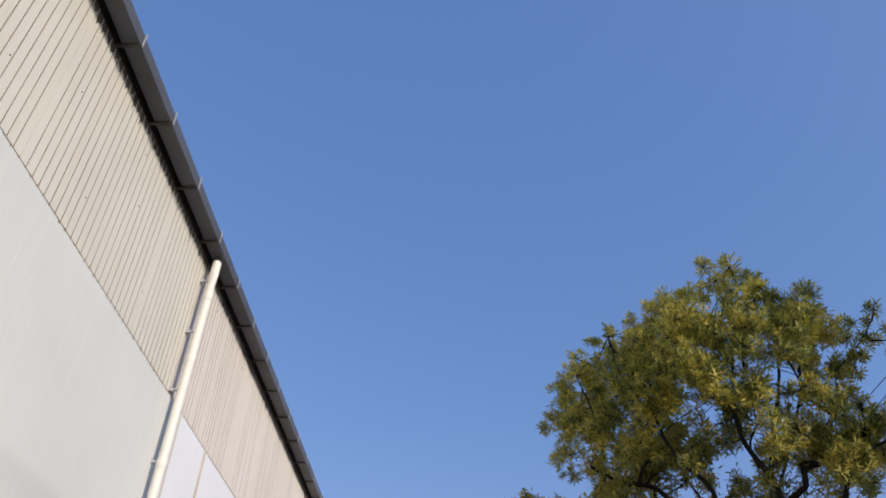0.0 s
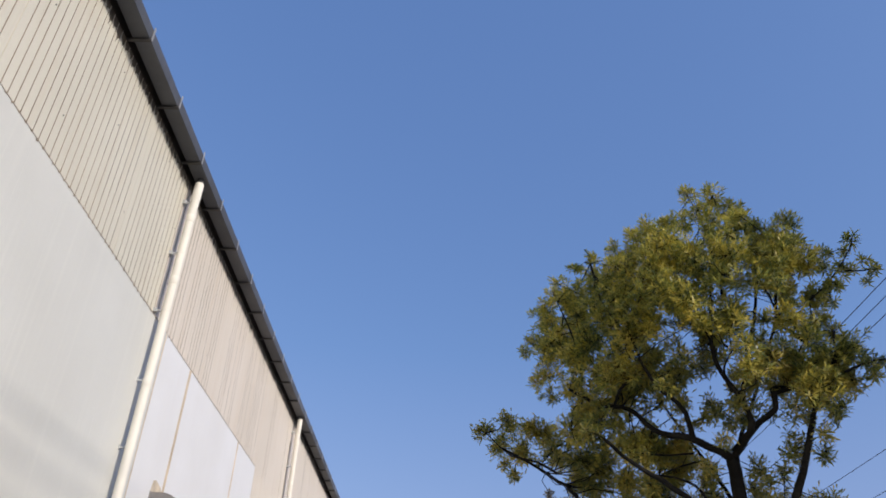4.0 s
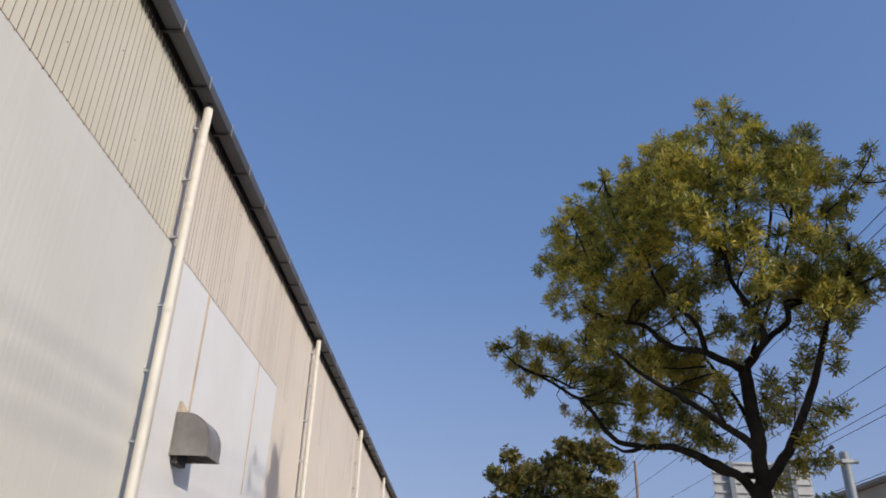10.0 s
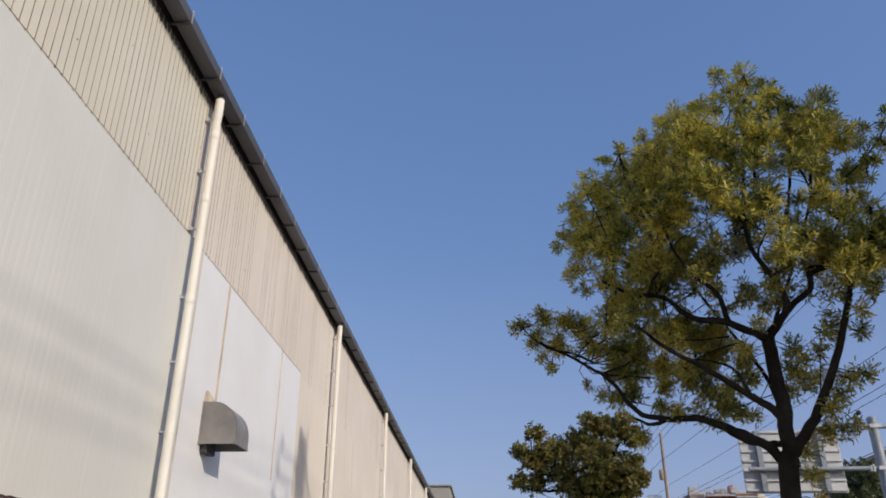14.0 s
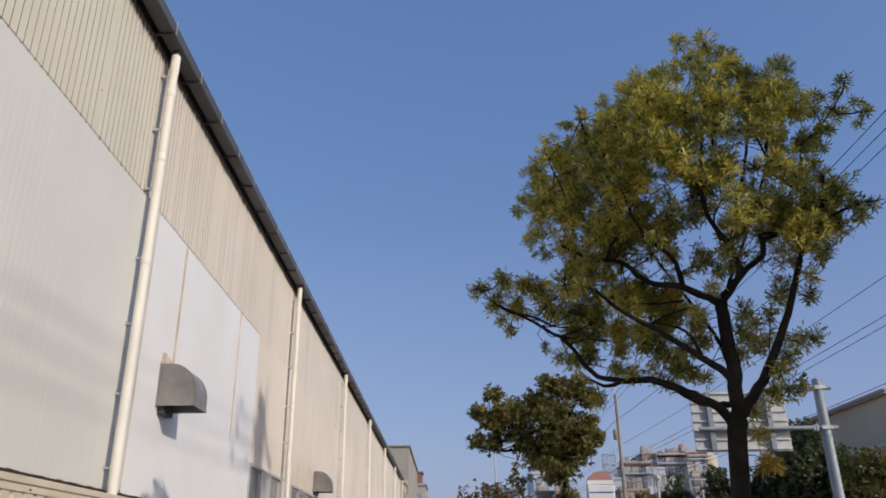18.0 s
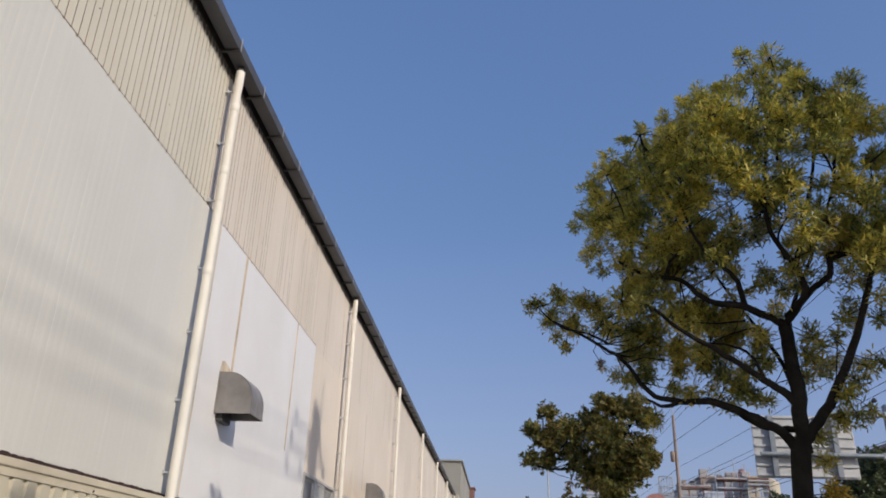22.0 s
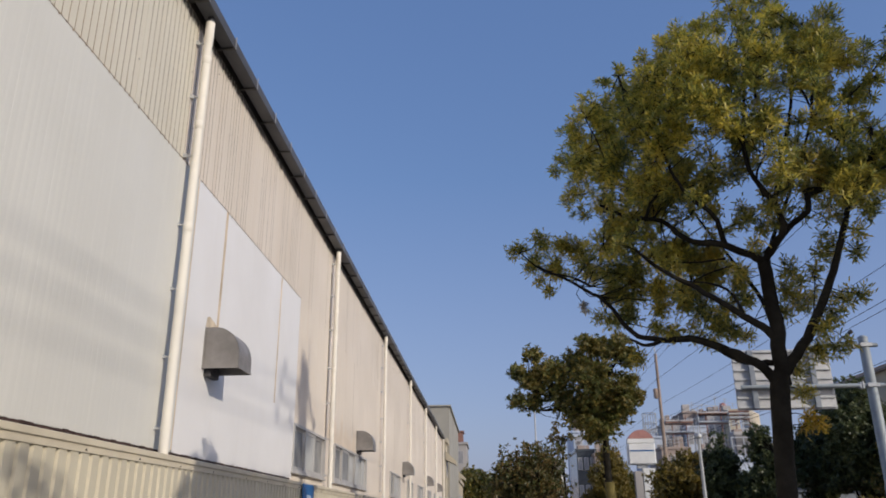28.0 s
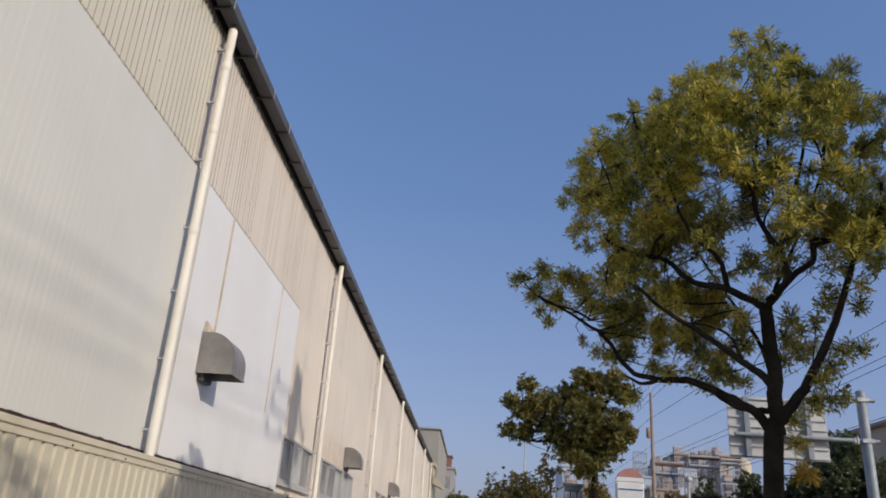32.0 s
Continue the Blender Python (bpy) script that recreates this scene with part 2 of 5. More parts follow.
# ---- building helpers ----
class Geo:
    """Collects vertices and faces of one mesh."""

    def __init__(self):
        self.v, self.f, self.brown_faces = [], [], ()

    def add(self, verts, faces):
        o = len(self.v)
        self.v += [tuple(p) for p in verts]
        self.f += [tuple(i + o for i in q) for q in faces]
        return self

    def box(self, lo, hi, bevel=0.0):
        (x0, y0, z0), (x1, y1, z1) = lo, hi
        b = min(bevel, (x1 - x0) / 3, (y1 - y0) / 3, (z1 - z0) / 3)
        if b <= 0:
            return self.add([(x, y, z) for z in (z0, z1) for y in (y0, y1) for x in (x0, x1)],
                            [(0, 2, 3, 1), (4, 5, 7, 6), (0, 1, 5, 4), (2, 6, 7, 3), (0, 4, 6, 2), (1, 3, 7, 5)])
        bm = bmesh.new()
        bmesh.ops.create_cube(bm, size=1, matrix=Matrix.LocRotScale(((x0 + x1) / 2, (y0 + y1) / 2, (z0 + z1) / 2), None, (x1 - x0, y1 - y0, z1 - z0)))
        bmesh.ops.bevel(bm, geom=bm.edges[:], offset=b, segments=1, affect='EDGES')
        bm.verts.index_update()
        self.add([v.co[:] for v in bm.verts], [[v.index for v in f.verts] for f in bm.faces])
        bm.free()
        return self

    def tube(self, pts, radii, n=10, cap=True):
        """A round bar through the points, tapering through the radii."""
        pts = [Vector(p) for p in pts]
        if not hasattr(radii, "__len__"):
            radii = [radii] * len(pts)
        rings = []
        side = None
        for i, p in enumerate(pts):
            d = (pts[min(i + 1, len(pts) - 1)] - pts[max(i - 1, 0)]).normalized()
            if side is None:
                side = d.cross(Vector((0, 0, 1)) if abs(d.z) < 0.9 else Vector((1, 0, 0))).normalized()
            side = (side - d * side.dot(d)).normalized()
            up = d.cross(side)
            rings.append([p + (side * math.cos(a) + up * math.sin(a)) * radii[i] for a in (2 * math.pi * k / n for k in range(n))])
        faces = [(i * n + k, i * n + (k + 1) % n, (i + 1) * n + (k + 1) % n, (i + 1) * n + k) for i in range(len(pts) - 1) for k in range(n)]
        self.add([v for r in rings for v in r], faces)
        if cap:
            self.add(rings[0], [tuple(reversed(range(n)))])
            self.add(rings[-1], [tuple(range(n))])
        return self

    def prism(self, outline, axis, a, b):
        """The outline (pairs of the two other axes, in order) drawn out along an axis from a to b."""
        n = len(outline)

        def at(p, c):
            q = list(p)
            q.insert("xyz".index(axis), c)
            return q
        return self.add([at(p, a) for p in outline] + [at(p, b) for p in outline],
                        [tuple(range(n)), tuple(reversed(range(n, 2 * n)))] + [(i, i + n, (i + 1) % n + n, (i + 1) % n) for i in range(n)])


def part(name, geo, mat, parent=None, label="", smooth=False, kind=""):
    """Links the geometry as one mesh object, under its thing where a parent is given."""
    me = geo
    if isinstance(geo, Geo):
        me = bpy.data.meshes.new(name)
        me.from_pydata(geo.v, [], geo.f)
        bm = bmesh.new()
        bm.from_mesh(me)
        if len(bm.faces) < 20000 and not geo.brown_faces:
            bmesh.ops.recalc_face_normals(bm, faces=bm.faces)
        bm.to_mesh(me)
        bm.free()
        if smooth:
            me.polygons.foreach_set("use_smooth", [len(p.vertices) < 5 for p in me.polygons])
        me.materials.append(mat)
        if geo.brown_faces:
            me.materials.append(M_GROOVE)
            for i in geo.brown_faces:
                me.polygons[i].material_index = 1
    ob = new(name, me)
    if parent:
        ob.parent = parent
        w = parent.matrix_basis if not parent.parent else parent.parent.matrix_basis @ parent.matrix_parent_inverse @ parent.matrix_basis
        ob.matrix_parent_inverse = w.inverted()
    if label or kind:
        tagged(ob, label, kind=kind)
    return ob


def thing(name, at, label, category, group="", kind=""):
    ob = new(name)
    ob.matrix_basis = Matrix.Translation(at)
    ob.empty_display_size = 0.2
    return tagged(ob, label, category, group, kind)


def polar(az, el, h):
    """The place seen from the standing point at az degrees right of the street's line and el degrees up, h metres away on the level."""
    return Vector((h * math.sin(radians(az)), h * math.cos(radians(az)), EYE[2] + h * math.tan(radians(el))))


# ---- ground ----
part("ground", Geo().add([(-3000, -3000, -0.16), (3000, -3000, -0.16), (3000, 3000, -0.16), (-3000, 3000, -0.16)], [(0, 1, 2, 3)]), M_GROUND)
tagged(bpy.data.objects["ground"], "bare earth ground reaching the horizon", "ground", kind="structure")
tagged(part("road", Geo().box((3.3, -120, -0.3), (9.2, 260, -0.13)), M_ASPHALT), "dark asphalt road beside the pavement", "road", kind="structure")
tagged(part("pavement", Geo().box((-3.0, -60, -0.3), (3.1, 120, 0.0)), M_PAVE), "grey concrete pavement along the factory wall", "pavement", kind="structure")
tagged(part("kerb", Geo().box((3.1, -60, -0.3), (3.28, 120, 0.02), 0.02), M_KERB), "pale stone kerb between pavement and road", "kerb", kind="structure")
for i in range(18):
    tagged(part("road_marking", Geo().box((6.2, -40 + i * 10, -0.14), (6.35, -35 + i * 10, -0.126)), M_LINE), "white dashed centre line on the road", "road marking", "centre line dashes", "structure")

# ---- factory building ----
WX = -3.2                     # plane of the wall
Y0, Y1 = -14.0, 55.8
EAVE, SEAM, FTOP = 7.12, 5.28, 2.21
factory = thing("factory_building", (WX - 6, 20, 0), "long beige ribbed-steel factory with white lower wall sheets", "factory")


def ribbed(y0, y1, z0, z1, x, pitch, groove, depth, back=0.02, brown_share=0.0, uneven=0.0):
    """Sheet steel with upright grooves: the outline seen from above, drawn up from z0 to z1. The given share of grooves
    has brown faces.
    """
    g = Geo()
    n = int(round((y1 - y0) / pitch))
    step = (y1 - y0) / n
    g.brown_faces = set()
    pts = []
    for i in range(n):
        y = y0 + step * i
        d = depth * (1 - uneven * random.random())
        e = y + step * uneven * random.uniform(-0.2, 0.2)
        pts += [(x, e if i else y), (x, e + step - groove), (x - d, e + step - groove * 0.8), (x - d, e + step - groove * 0.2)]
        if random.random() < brown_share * max(0.12, min(1.0, (15 - y) / 8)):
            g.brown_faces |= {4 * i + 2, 4 * i + 3}
    pts.append((x, y1))
    k = len(pts)
    g.add([(a, b, z0) for a, b in pts] + [(a, b, z1) for a, b in pts], [(i, i + 1, i + 1 + k, i + k) for i in range(k - 1)])
    xb = x - depth - back
    g.add([(xb, y0, z0), (xb, y1, z0), (xb, y1, z1), (xb, y0, z1)], [(0, 3, 2, 1)])
    return g
# openings for the windows: start, end
WINDOWS = [(12.685, 15.2), (16.2, 20.6), (25.8, 28.7), (31.3, 33.6), (36.0, 38.7), (41.9, 44.1), (47.0, 49.4), (52.0, 54.0)]
WZ0, WZ1 = 2.385, 3.155
# wall cladding bay by bay, above the seam and below it; below, the windows are left open
edges = [Y0] + [7.3 + 8.03 * k for k in range(-2, 7)] + [Y1]
edges = sorted(set(round(e, 2) for e in edges if Y0 <= e <= Y1))
for a, b in zip(edges, edges[1:]):
    part("cladding_sheet", ribbed(a, b, SEAM, EAVE - 0.02, WX, 0.1, 0.0105, 0.011 if a < 14 else 0.007, brown_share=0.97 if a < 7 else 0.9), M_BEIGE if a < 7 else M_PEACH, factory)
cuts = [12.681]
for a, b in WINDOWS:
    cuts += [a, b]
cuts.append(Y1)
for i in range(0, len(cuts), 2):
    if cuts[i + 1] - cuts[i] > 0.05:
        part("cladding_sheet", ribbed(cuts[i], cuts[i + 1], 0, SEAM, WX, 0.1, 0.02, 0.005, brown_share=0.08), M_PEACH, factory)
for a, b in WINDOWS:
    part("cladding_sheet", ribbed(a, b, WZ1, SEAM, WX, 0.1, 0.02, 0.005, brown_share=0.08), M_PEACH, factory)
    part("cladding_sheet", ribbed(a, b, 0, WZ0, WX, 0.1, 0.02, 0.005, brown_share=0.08), M_PEACH, factory)
# newer white sheets on the lower wall
for a, b in ((Y0, -5.0), (-5.0, 1.2), (1.2, 7.716), (7.744, 8.719), (8.721, 11.399), (11.401, 12.68)):
    fine = b < 7.8
    g = ribbed(a, b, 2.274, SEAM, WX + 0.03, 0.085 if fine else 0.13, 0.036 if fine else 0.02, 0.0007 if fine else 0.0004, uneven=0.3 if fine else 0.0)
    part("white_wall_sheet", g, M_WHITE if fine else M_WHITE2, factory, "smooth off-white steel sheet" if not fine else "finely corrugated off-white steel sheet")
for y, w, z0, x1 in ((7.73, 0.0135, 2.3, 0.0285), (8.725, 0.034, 3.72, 0.0318), (11.40, 0.026, 3.3, 0.0318)):
    part("wall_joint", Geo().box((WX if x1 < 0.03 else WX + 0.0303, y - w, z0), (WX + x1, y + w, SEAM)), M_RUST, factory, "rust-stained joint between wall sheets")
for a, b in ((Y0, 7.7), (7.76, 12.68)):
    g = Geo().box((WX, a, SEAM), (WX + 0.033, b, SEAM + 0.005))
    for k in range(int((b - max(a, 0)) / 0.1)):
        y, w, d = max(a, 0) + 0.1 * k + random.uniform(0.0, 0.025), random.uniform(0.012, 0.035), random.uniform(0.005, 0.022)
        g.prism([(y, SEAM - 0.0005), (y + w, SEAM - 0.0005), (y + w * 0.8, SEAM - d * 0.8), (y + w * 0.45, SEAM - d), (y + w * 0.15, SEAM - d * 0.6)], "x", WX + 0.0305, WX + 0.034)
    part("seam_flashing", g, M_SEAM, factory, "thin rust-stained flashing over the white sheets")
g = Geo()
for k in range(150):
    y = -2.0 + 0.097 * k
    top = 2.266 + random.uniform(0.0, 0.014)
    g.prism([(y, 2.246), (y + 0.0965, 2.246), (y + 0.0965, top - random.uniform(0.0, 0.006)), (y + 0.05, top), (y, top - random.uniform(0.0, 0.006))], "x", WX + 0.0305, WX + 0.036)
part("bottom_flashing", g, M_EDGE, factory, "rusted dark brown edge strip above the fence", kind="stuff")
# brown strip behind each downpipe, its shadow and dirt in one colour; rust wash over the second window
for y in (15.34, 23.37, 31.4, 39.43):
    part("dirt_line", Geo().box((WX + 0.0005, y - 0.035, WZ1 + 0.03), (WX + 0.0025, y + 0.02, 6.6 if y < 20 else 5.6)), M_SEAM if y < 20 else M_RUST, factory, "brown grime and painted shadow line behind the downpipe")
g = Geo()
for k in range(34):
    y = 15.55 + 0.1 * k
    hi = WZ1 + 0.15 + 0.75 * noise.noise(Vector((k * 0.35, 1.7, 0.0))) ** 2 + random.uniform(0.1, 0.5)
    g.prism([(y, WZ1 + 0.01), (y + 0.078, WZ1 + 0.01), (y + 0.07, hi * 0.6 + WZ1 * 0.4), (y + 0.04, hi), (y + 0.012, hi * 0.7 + WZ1 * 0.3)], "x", WX + 0.0005, WX + 0.0015)
part("rust_wash", g, M_WASH, factory, "faint orange rust wash above the windows", kind="stuff")
part("rust_stain", Geo().prism([(8.35, 3.72), (8.69, 3.72), (8.69, 3.80), (8.62, 3.83), (8.54, 3.84), (8.46, 3.86), (8.38, 3.84)], "x", WX + 0.0305, WX + 0.032), M_STAIN, factory, "yellowish rust stain above the vent hood")
for k in range(18):
    y, z = 1.5 + 0.5 * k + 0.1 * (k % 4), (5.75, 6.35, 6.85)[k * 5 % 3] + 0.03 * math.sin(k * 7)
    part("screw", Geo().tube([(WX - 0.002, y - 0.05, z), (WX + 0.006, y - 0.05, z)], 0.007, 6), M_IRON, factory)
part("wall_core", Geo().box((WX - 0.22, Y0, 0), (WX - 0.06, Y1, WZ0)).box((WX - 0.06, Y0, 0), (WX - 0.02, 12.5, 2.1)).box((WX - 0.22, Y0, WZ1), (WX - 0.06, Y1, EAVE)), M_DARK, factory)
part("end_wall", Geo().box((-16, Y1, 0), (WX - 0.22, Y1 + 0.2, EAVE)).box((-16, Y0 - 0.2, 0), (WX - 0.22, Y0, EAVE)).box((-16.2, Y0, 0), (-16, Y1, EAVE)), M_BEIGE, factory)
part("roof", Geo().prism([(WX + 0.06, EAVE + 0.10), (WX + 0.06, EAVE + 0.16), (-10, EAVE + 1.7), (-16.4, EAVE + 0.3), (-16.4, EAVE + 0.2), (-10, EAVE + 1.6)], "y", Y0 - 0.3, Y1 + 0.3), M_ROOF, factory)
# ragged fringe running down the ribs: grime, with the gutter's shadow painted in
g = Geo()
for k in range(330):
    y, w, d = -1.0 + 0.1 * k, 0.082, random.uniform(0.10, 0.17) + (0.1 if random.random() < 0.25 else 0) * random.random()
    c = y + random.uniform(0.02, 0.06)
    g.prism([(y, EAVE - 0.021), (y + w, EAVE - 0.021), (y + w, EAVE - 0.02 - d * 0.55), (c + 0.012, EAVE - 0.02 - d * 0.7), (c, EAVE - 0.02 - d), (c - 0.01, EAVE - 0.02 - d * 0.65), (y, EAVE - 0.02 - d * 0.45)], "x", WX + 0.0008, WX + 0.002)
part("eave_grime", g, M_GRIME_SHADE, factory, "dark ragged fringe of grime and painted gutter shadow", kind="stuff")
part("eave_board", Geo().box((WX - 0.06, Y0, EAVE - 0.02), (WX - 0.005, Y1, EAVE + 0.12)), M_DARK, factory)

# box gutter with its brackets
GZ = 7.12
gutter = thing("roof_gutter", (WX + 0.12, 20, GZ), "dark grey box gutter along the factory eave", "gutter")
part("channel", Geo().prism([(WX + 0.057, GZ), (WX + 0.221, GZ), (WX + 0.232, GZ + 0.11), (WX + 0.225, GZ + 0.11), (WX + 0.212, GZ + 0.012), (WX + 0.067, GZ + 0.012), (WX + 0.067, GZ + 0.11), (WX + 0.057, GZ + 0.11)], "y", Y0, Y1), M_GUTTER, gutter)
bracket_y = [4.17 + 0.929 * k for k in range(-15, 55)]
for y in bracket_y:
    b = part("bracket", Geo().box((WX + 0.0, y - 0.016, GZ - 0.026), (WX + 0.235, y + 0.016, GZ - 0.004)), M_IRON, gutter)
    part("bracket_end", Geo().box((WX + 0.237, y - 0.013, GZ - 0.02), (WX + 0.243, y + 0.013, GZ + 0.145)), M_TIP, b)


# ---- downpipes ----
def downpipe():
    p = thing("downpipe", (-3.066, 7.3, FTOP - 0.3), "cream plastic downpipe clamped to the factory wall", "downpipe", "downpipes along the wall")
    x, y, r = -3.066, 7.3, 0.047
    part("pipe", Geo().tube([(x, y, 1.9), (x, y, 6.9), (x, y, GZ - 0.06)], [r, r, r], 20), M_PIPE, p, smooth=True)
    part("outlet", Geo().tube([(x, y, 6.80), (x, y, 6.86), (x, y, GZ - 0.065), (x, y, GZ - 0.055)], [r + 0.002, r + 0.005, r + 0.005, r - 0.005], 20), M_PIPE, p, smooth=True)
    part("gutter_outlet", Geo().tube([(x, y, GZ - 0.07), (x, y, GZ + 0.002)], r - 0.008, 16), M_GUTTER, p, "dark outlet under the gutter")
    for z in (6.55, 5.72, 4.52):
        part("socket", Geo().tube([(x, y, z - 0.05), (x, y, z - 0.045), (x, y, z + 0.045), (x, y, z + 0.05)], [r, r + 0.004, r + 0.004, r], 20), M_PIPE, p, smooth=True)
    for z in (6.78, 6.08, 5.35, 4.55, 3.85, 3.15, 2.46):
        c = part("clamp", Geo().tube([(x, y, z - 0.009), (x, y, z + 0.009)], r + 0.003, 20), M_PIPE, p, "pipe clamp on a steel stand-off")
        part("stand_off", Geo().box((WX - 0.0, y - 0.012, z - 0.008), (x - r, y + 0.012, z + 0.008)).box((WX, y - 0.03, z - 0.022), (WX + 0.037, y + 0.03, z + 0.022)), M_SIGNBACK, c)
    return p


pipe = downpipe()
for k in list(range(-2, 0)) + list(range(1, 7)):
    copy_thing(pipe, Matrix.Translation((-3.066, 7.3 + 8.03 * k, FTOP - 0.3)))


# ---- vent hoods ----
def vent_hood():
    """A quarter-round weather hood over a fan opening."""
    h = thing("vent_hood", (WX + 0.03, 8.66, 3.26), "weathered grey steel quarter-round vent hood on the wall", "vent hood", "vent hoods along the wall")
    x0, z0, w, d, t = WX + 0.03, 3.26, 0.46, 0.41, 0.45
    arc = [(x0 + d - 0.29 + 0.29 * math.sin(a), z0 + t - 0.33 + 0.33 * math.cos(a)) for a in (math.pi / 2 * k / 12 for k in range(13))]
    arc = [(x0, z0 + t)] + arc
    outline = [(x0, z0)] + arc + [(x0 + d, z0)]
    y0, y1 = 8.37, 8.37 + w
    for ya, yb in ((y0, y0 + 0.006), (y1 - 0.006, y1)):
        part("side_panel", Geo().prism(outline, "y", ya, yb), M_HOOD, h)
    g = Geo()
    out = arc + [(x0 + d, z0)]
    for (xa, za), (xb, zb) in zip(out, out[1:]):
        g.add([(xa, y0 - 0.004, za), (xb, y0 - 0.004, zb), (xb, y1 + 0.004, zb), (xa, y1 + 0.004, za)], [(0, 1, 2, 3)])
        g.add([(xa - 0.004, y0 + 0.004, za - 0.005), (xb - 0.004, y0 + 0.004, zb - 0.005), (xb - 0.004, y1 - 0.004, zb - 0.005), (xa - 0.004, y1 - 0.004, za - 0.005)], [(3, 2, 1, 0)])
    part("curved_top", g, M_HOOD, h, smooth=True)
    part("lip", Geo().box((x0, y0 - 0.006, z0 - 0.02), (x0 + d + 0.008, y0, z0)).box((x0 + d, y0, z0 - 0.02), (x0 + d + 0.008, y1, z0)).box((x0, y1, z0 - 0.02), (x0 + d + 0.008, y1 + 0.006, z0)), M_HOOD, h)
    part("fan_box", Geo().box((x0, y0 + 0.05, z0 - 0.1), (x0 + 0.08, y1 - 0.12, z0 + 0.3), 0.01), M_IRON, h, "dark fan housing under the hood")
    part("wall_flange", Geo().box((x0, y0 - 0.03, z0 - 0.03), (x0 + 0.006, y1 + 0.02, z0 + t + 0.006)), M_HOOD, h)
    return h


hood = vent_hood()
for y, z in ((19.38, 3.27), (30.0, 3.28), (40.9, 3.35), (49.0, 3.35)):
    copy_thing(hood, Matrix.Translation((WX + 0.01, y, z)))


# ---- windows of the factory ----
def factory_window(i, a, b):
    w = thing("window_%d" % i, (WX, (a + b) / 2, WZ0), "grey aluminium sliding window with frosted panes", "window", "factory windows", "structure")
    x = WX + 0.02
    f = 0.045
    part("window_frame", Geo().box((x - 0.1, a, WZ0), (x + 0.03, b, WZ0 + f)).box((x - 0.1, a, WZ1 - f), (x + 0.03, b, WZ1)).box((x - 0.1, a, WZ0 + f), (x + 0.03, a + f, WZ1 - f)).box((x - 0.1, b - f, WZ0 + f), (x + 0.03, b, WZ1 - f)), M_ALU, w)
    n = max(2, round((b - a) / 0.9))
    for k in range(n):
        p0, p1 = a + f + (b - a - 2 * f) * k / n, a + f + (b - a - 2 * f) * (k + 1) / n
        off = -0.012 if k % 2 else -0.045
        s = part("sash", Geo().box((x + off, p0, WZ0 + f), (x + off + 0.028, p0 + 0.05, WZ1 - f)).box((x + off, p1 - 0.05, WZ0 + f), (x + off + 0.028, p1, WZ1 - f))
                 .box((x + off, p0 + 0.05, WZ0 + f), (x + off + 0.028, p1 - 0.05, WZ0 + f + 0.05)).box((x + off, p0 + 0.05, WZ1 - f - 0.05), (x + off + 0.028, p1 - 0.05, WZ1 - f)), M_ALU, w)
        part("pane", Geo().box((x + off + 0.01, p0 + 0.05, WZ0 + f + 0.05), (x + off + 0.016, p1 - 0.05, WZ1 - f - 0.05)), M_PANE if (k == 0 or (k * 7 + i) % 6 == 3) else M_FROST, s)
    part("window_sill", Geo().box((x - 0.02, a - 0.04, WZ0 - 0.03), (x + 0.045, b + 0.04, WZ0), 0.006), M_ALU, w)


for i, (a, b) in enumerate(WINDOWS, 1):
    factory_window(i, a, b)

# ---- corrugated fence in front of the wall ----
FX = -2.98
fence = thing("corrugated_fence", (FX, 10, 0), "cream corrugated steel fence with a capping rail", "fence")
SPANS = [(Y0, -1.0), (-1.0, 5.2), (5.2, 9.2), (9.2, 13.45), (13.65, 18.9), (19.1, 24.2), (24.4, 30.5), (30.7, 38), (38.2, 46), (46.2, 55)]
for a, b in SPANS:
    part("fence_sheet", ribbed(a, b, 0.02, FTOP - 0.05, FX - 0.012, 0.16, 0.06, 0.02 if a < 14 else 0.005), M_FENCE, fence)
    part("capping", Geo().prism([(FX - 0.07, FTOP - 0.052), (FX + 0.008, FTOP - 0.052), (FX + 0.013, FTOP - 0.046), (FX + 0.013, FTOP - 0.005), (FX + 0.006, FTOP), (FX - 0.07, FTOP)], "y", a, b), M_CAP, fence)
    part("flashing", Geo().box((FX - 0.016, a, FTOP - 0.105), (FX - 0.002, b, FTOP - 0.053)), M_CAP, fence)
    k = int((b - a) / 0.93)
    if a < 14:
        for j in range(k):
            part("screw", Geo().tube([(FX - 0.002, a + 0.5 + j * 0.93, FTOP - 0.085), (FX + 0.006, a + 0.5 + j * 0.93, FTOP - 0.085)], 0.008, 6), M_IRON, fence)
for y in [a for a, b in SPANS] + [19.0, 24.3, 30.6, 38.1]:
    part("post", Geo().box((FX - 0.13, y - 0.03, 0), (FX - 0.07, y + 0.03, FTOP - 0.02)), M_GALV, fence)

part("gate_post", Geo().box((FX - 0.07, 13.47, 0), (FX - 0.005, 13.63, FTOP - 0.06), 0.01), M_TAN, fence, "pinkish tan post between two fence runs")
# blue notice board on the fence
board = thing("blue_notice_board", (FX + 0.03, 12.98, 1.0), "narrow blue upright notice board with white lettering bars", "sign")
part("panel", Geo().box((FX + 0.015, 12.62, 0.5), (FX + 0.045, 13.36, FTOP - 0.02), 0.008), M_BLUE, board)
for k, (dz, w) in enumerate(((0.22, 0.3), (0.36, 0.34), (0.62, 0.2), (0.9, 0.34), (1.05, 0.26))):
    part("lettering_bar", Geo().box((FX + 0.046, 12.99 - w / 2, FTOP - dz - 0.05), (FX + 0.049, 12.99 + w / 2, FTOP - dz + 0.03)), M_SIGNWHITE if k in (2,) else M_BLUEWALL, board)


# ---- trees ----
rng = np.random.default_rng(7)


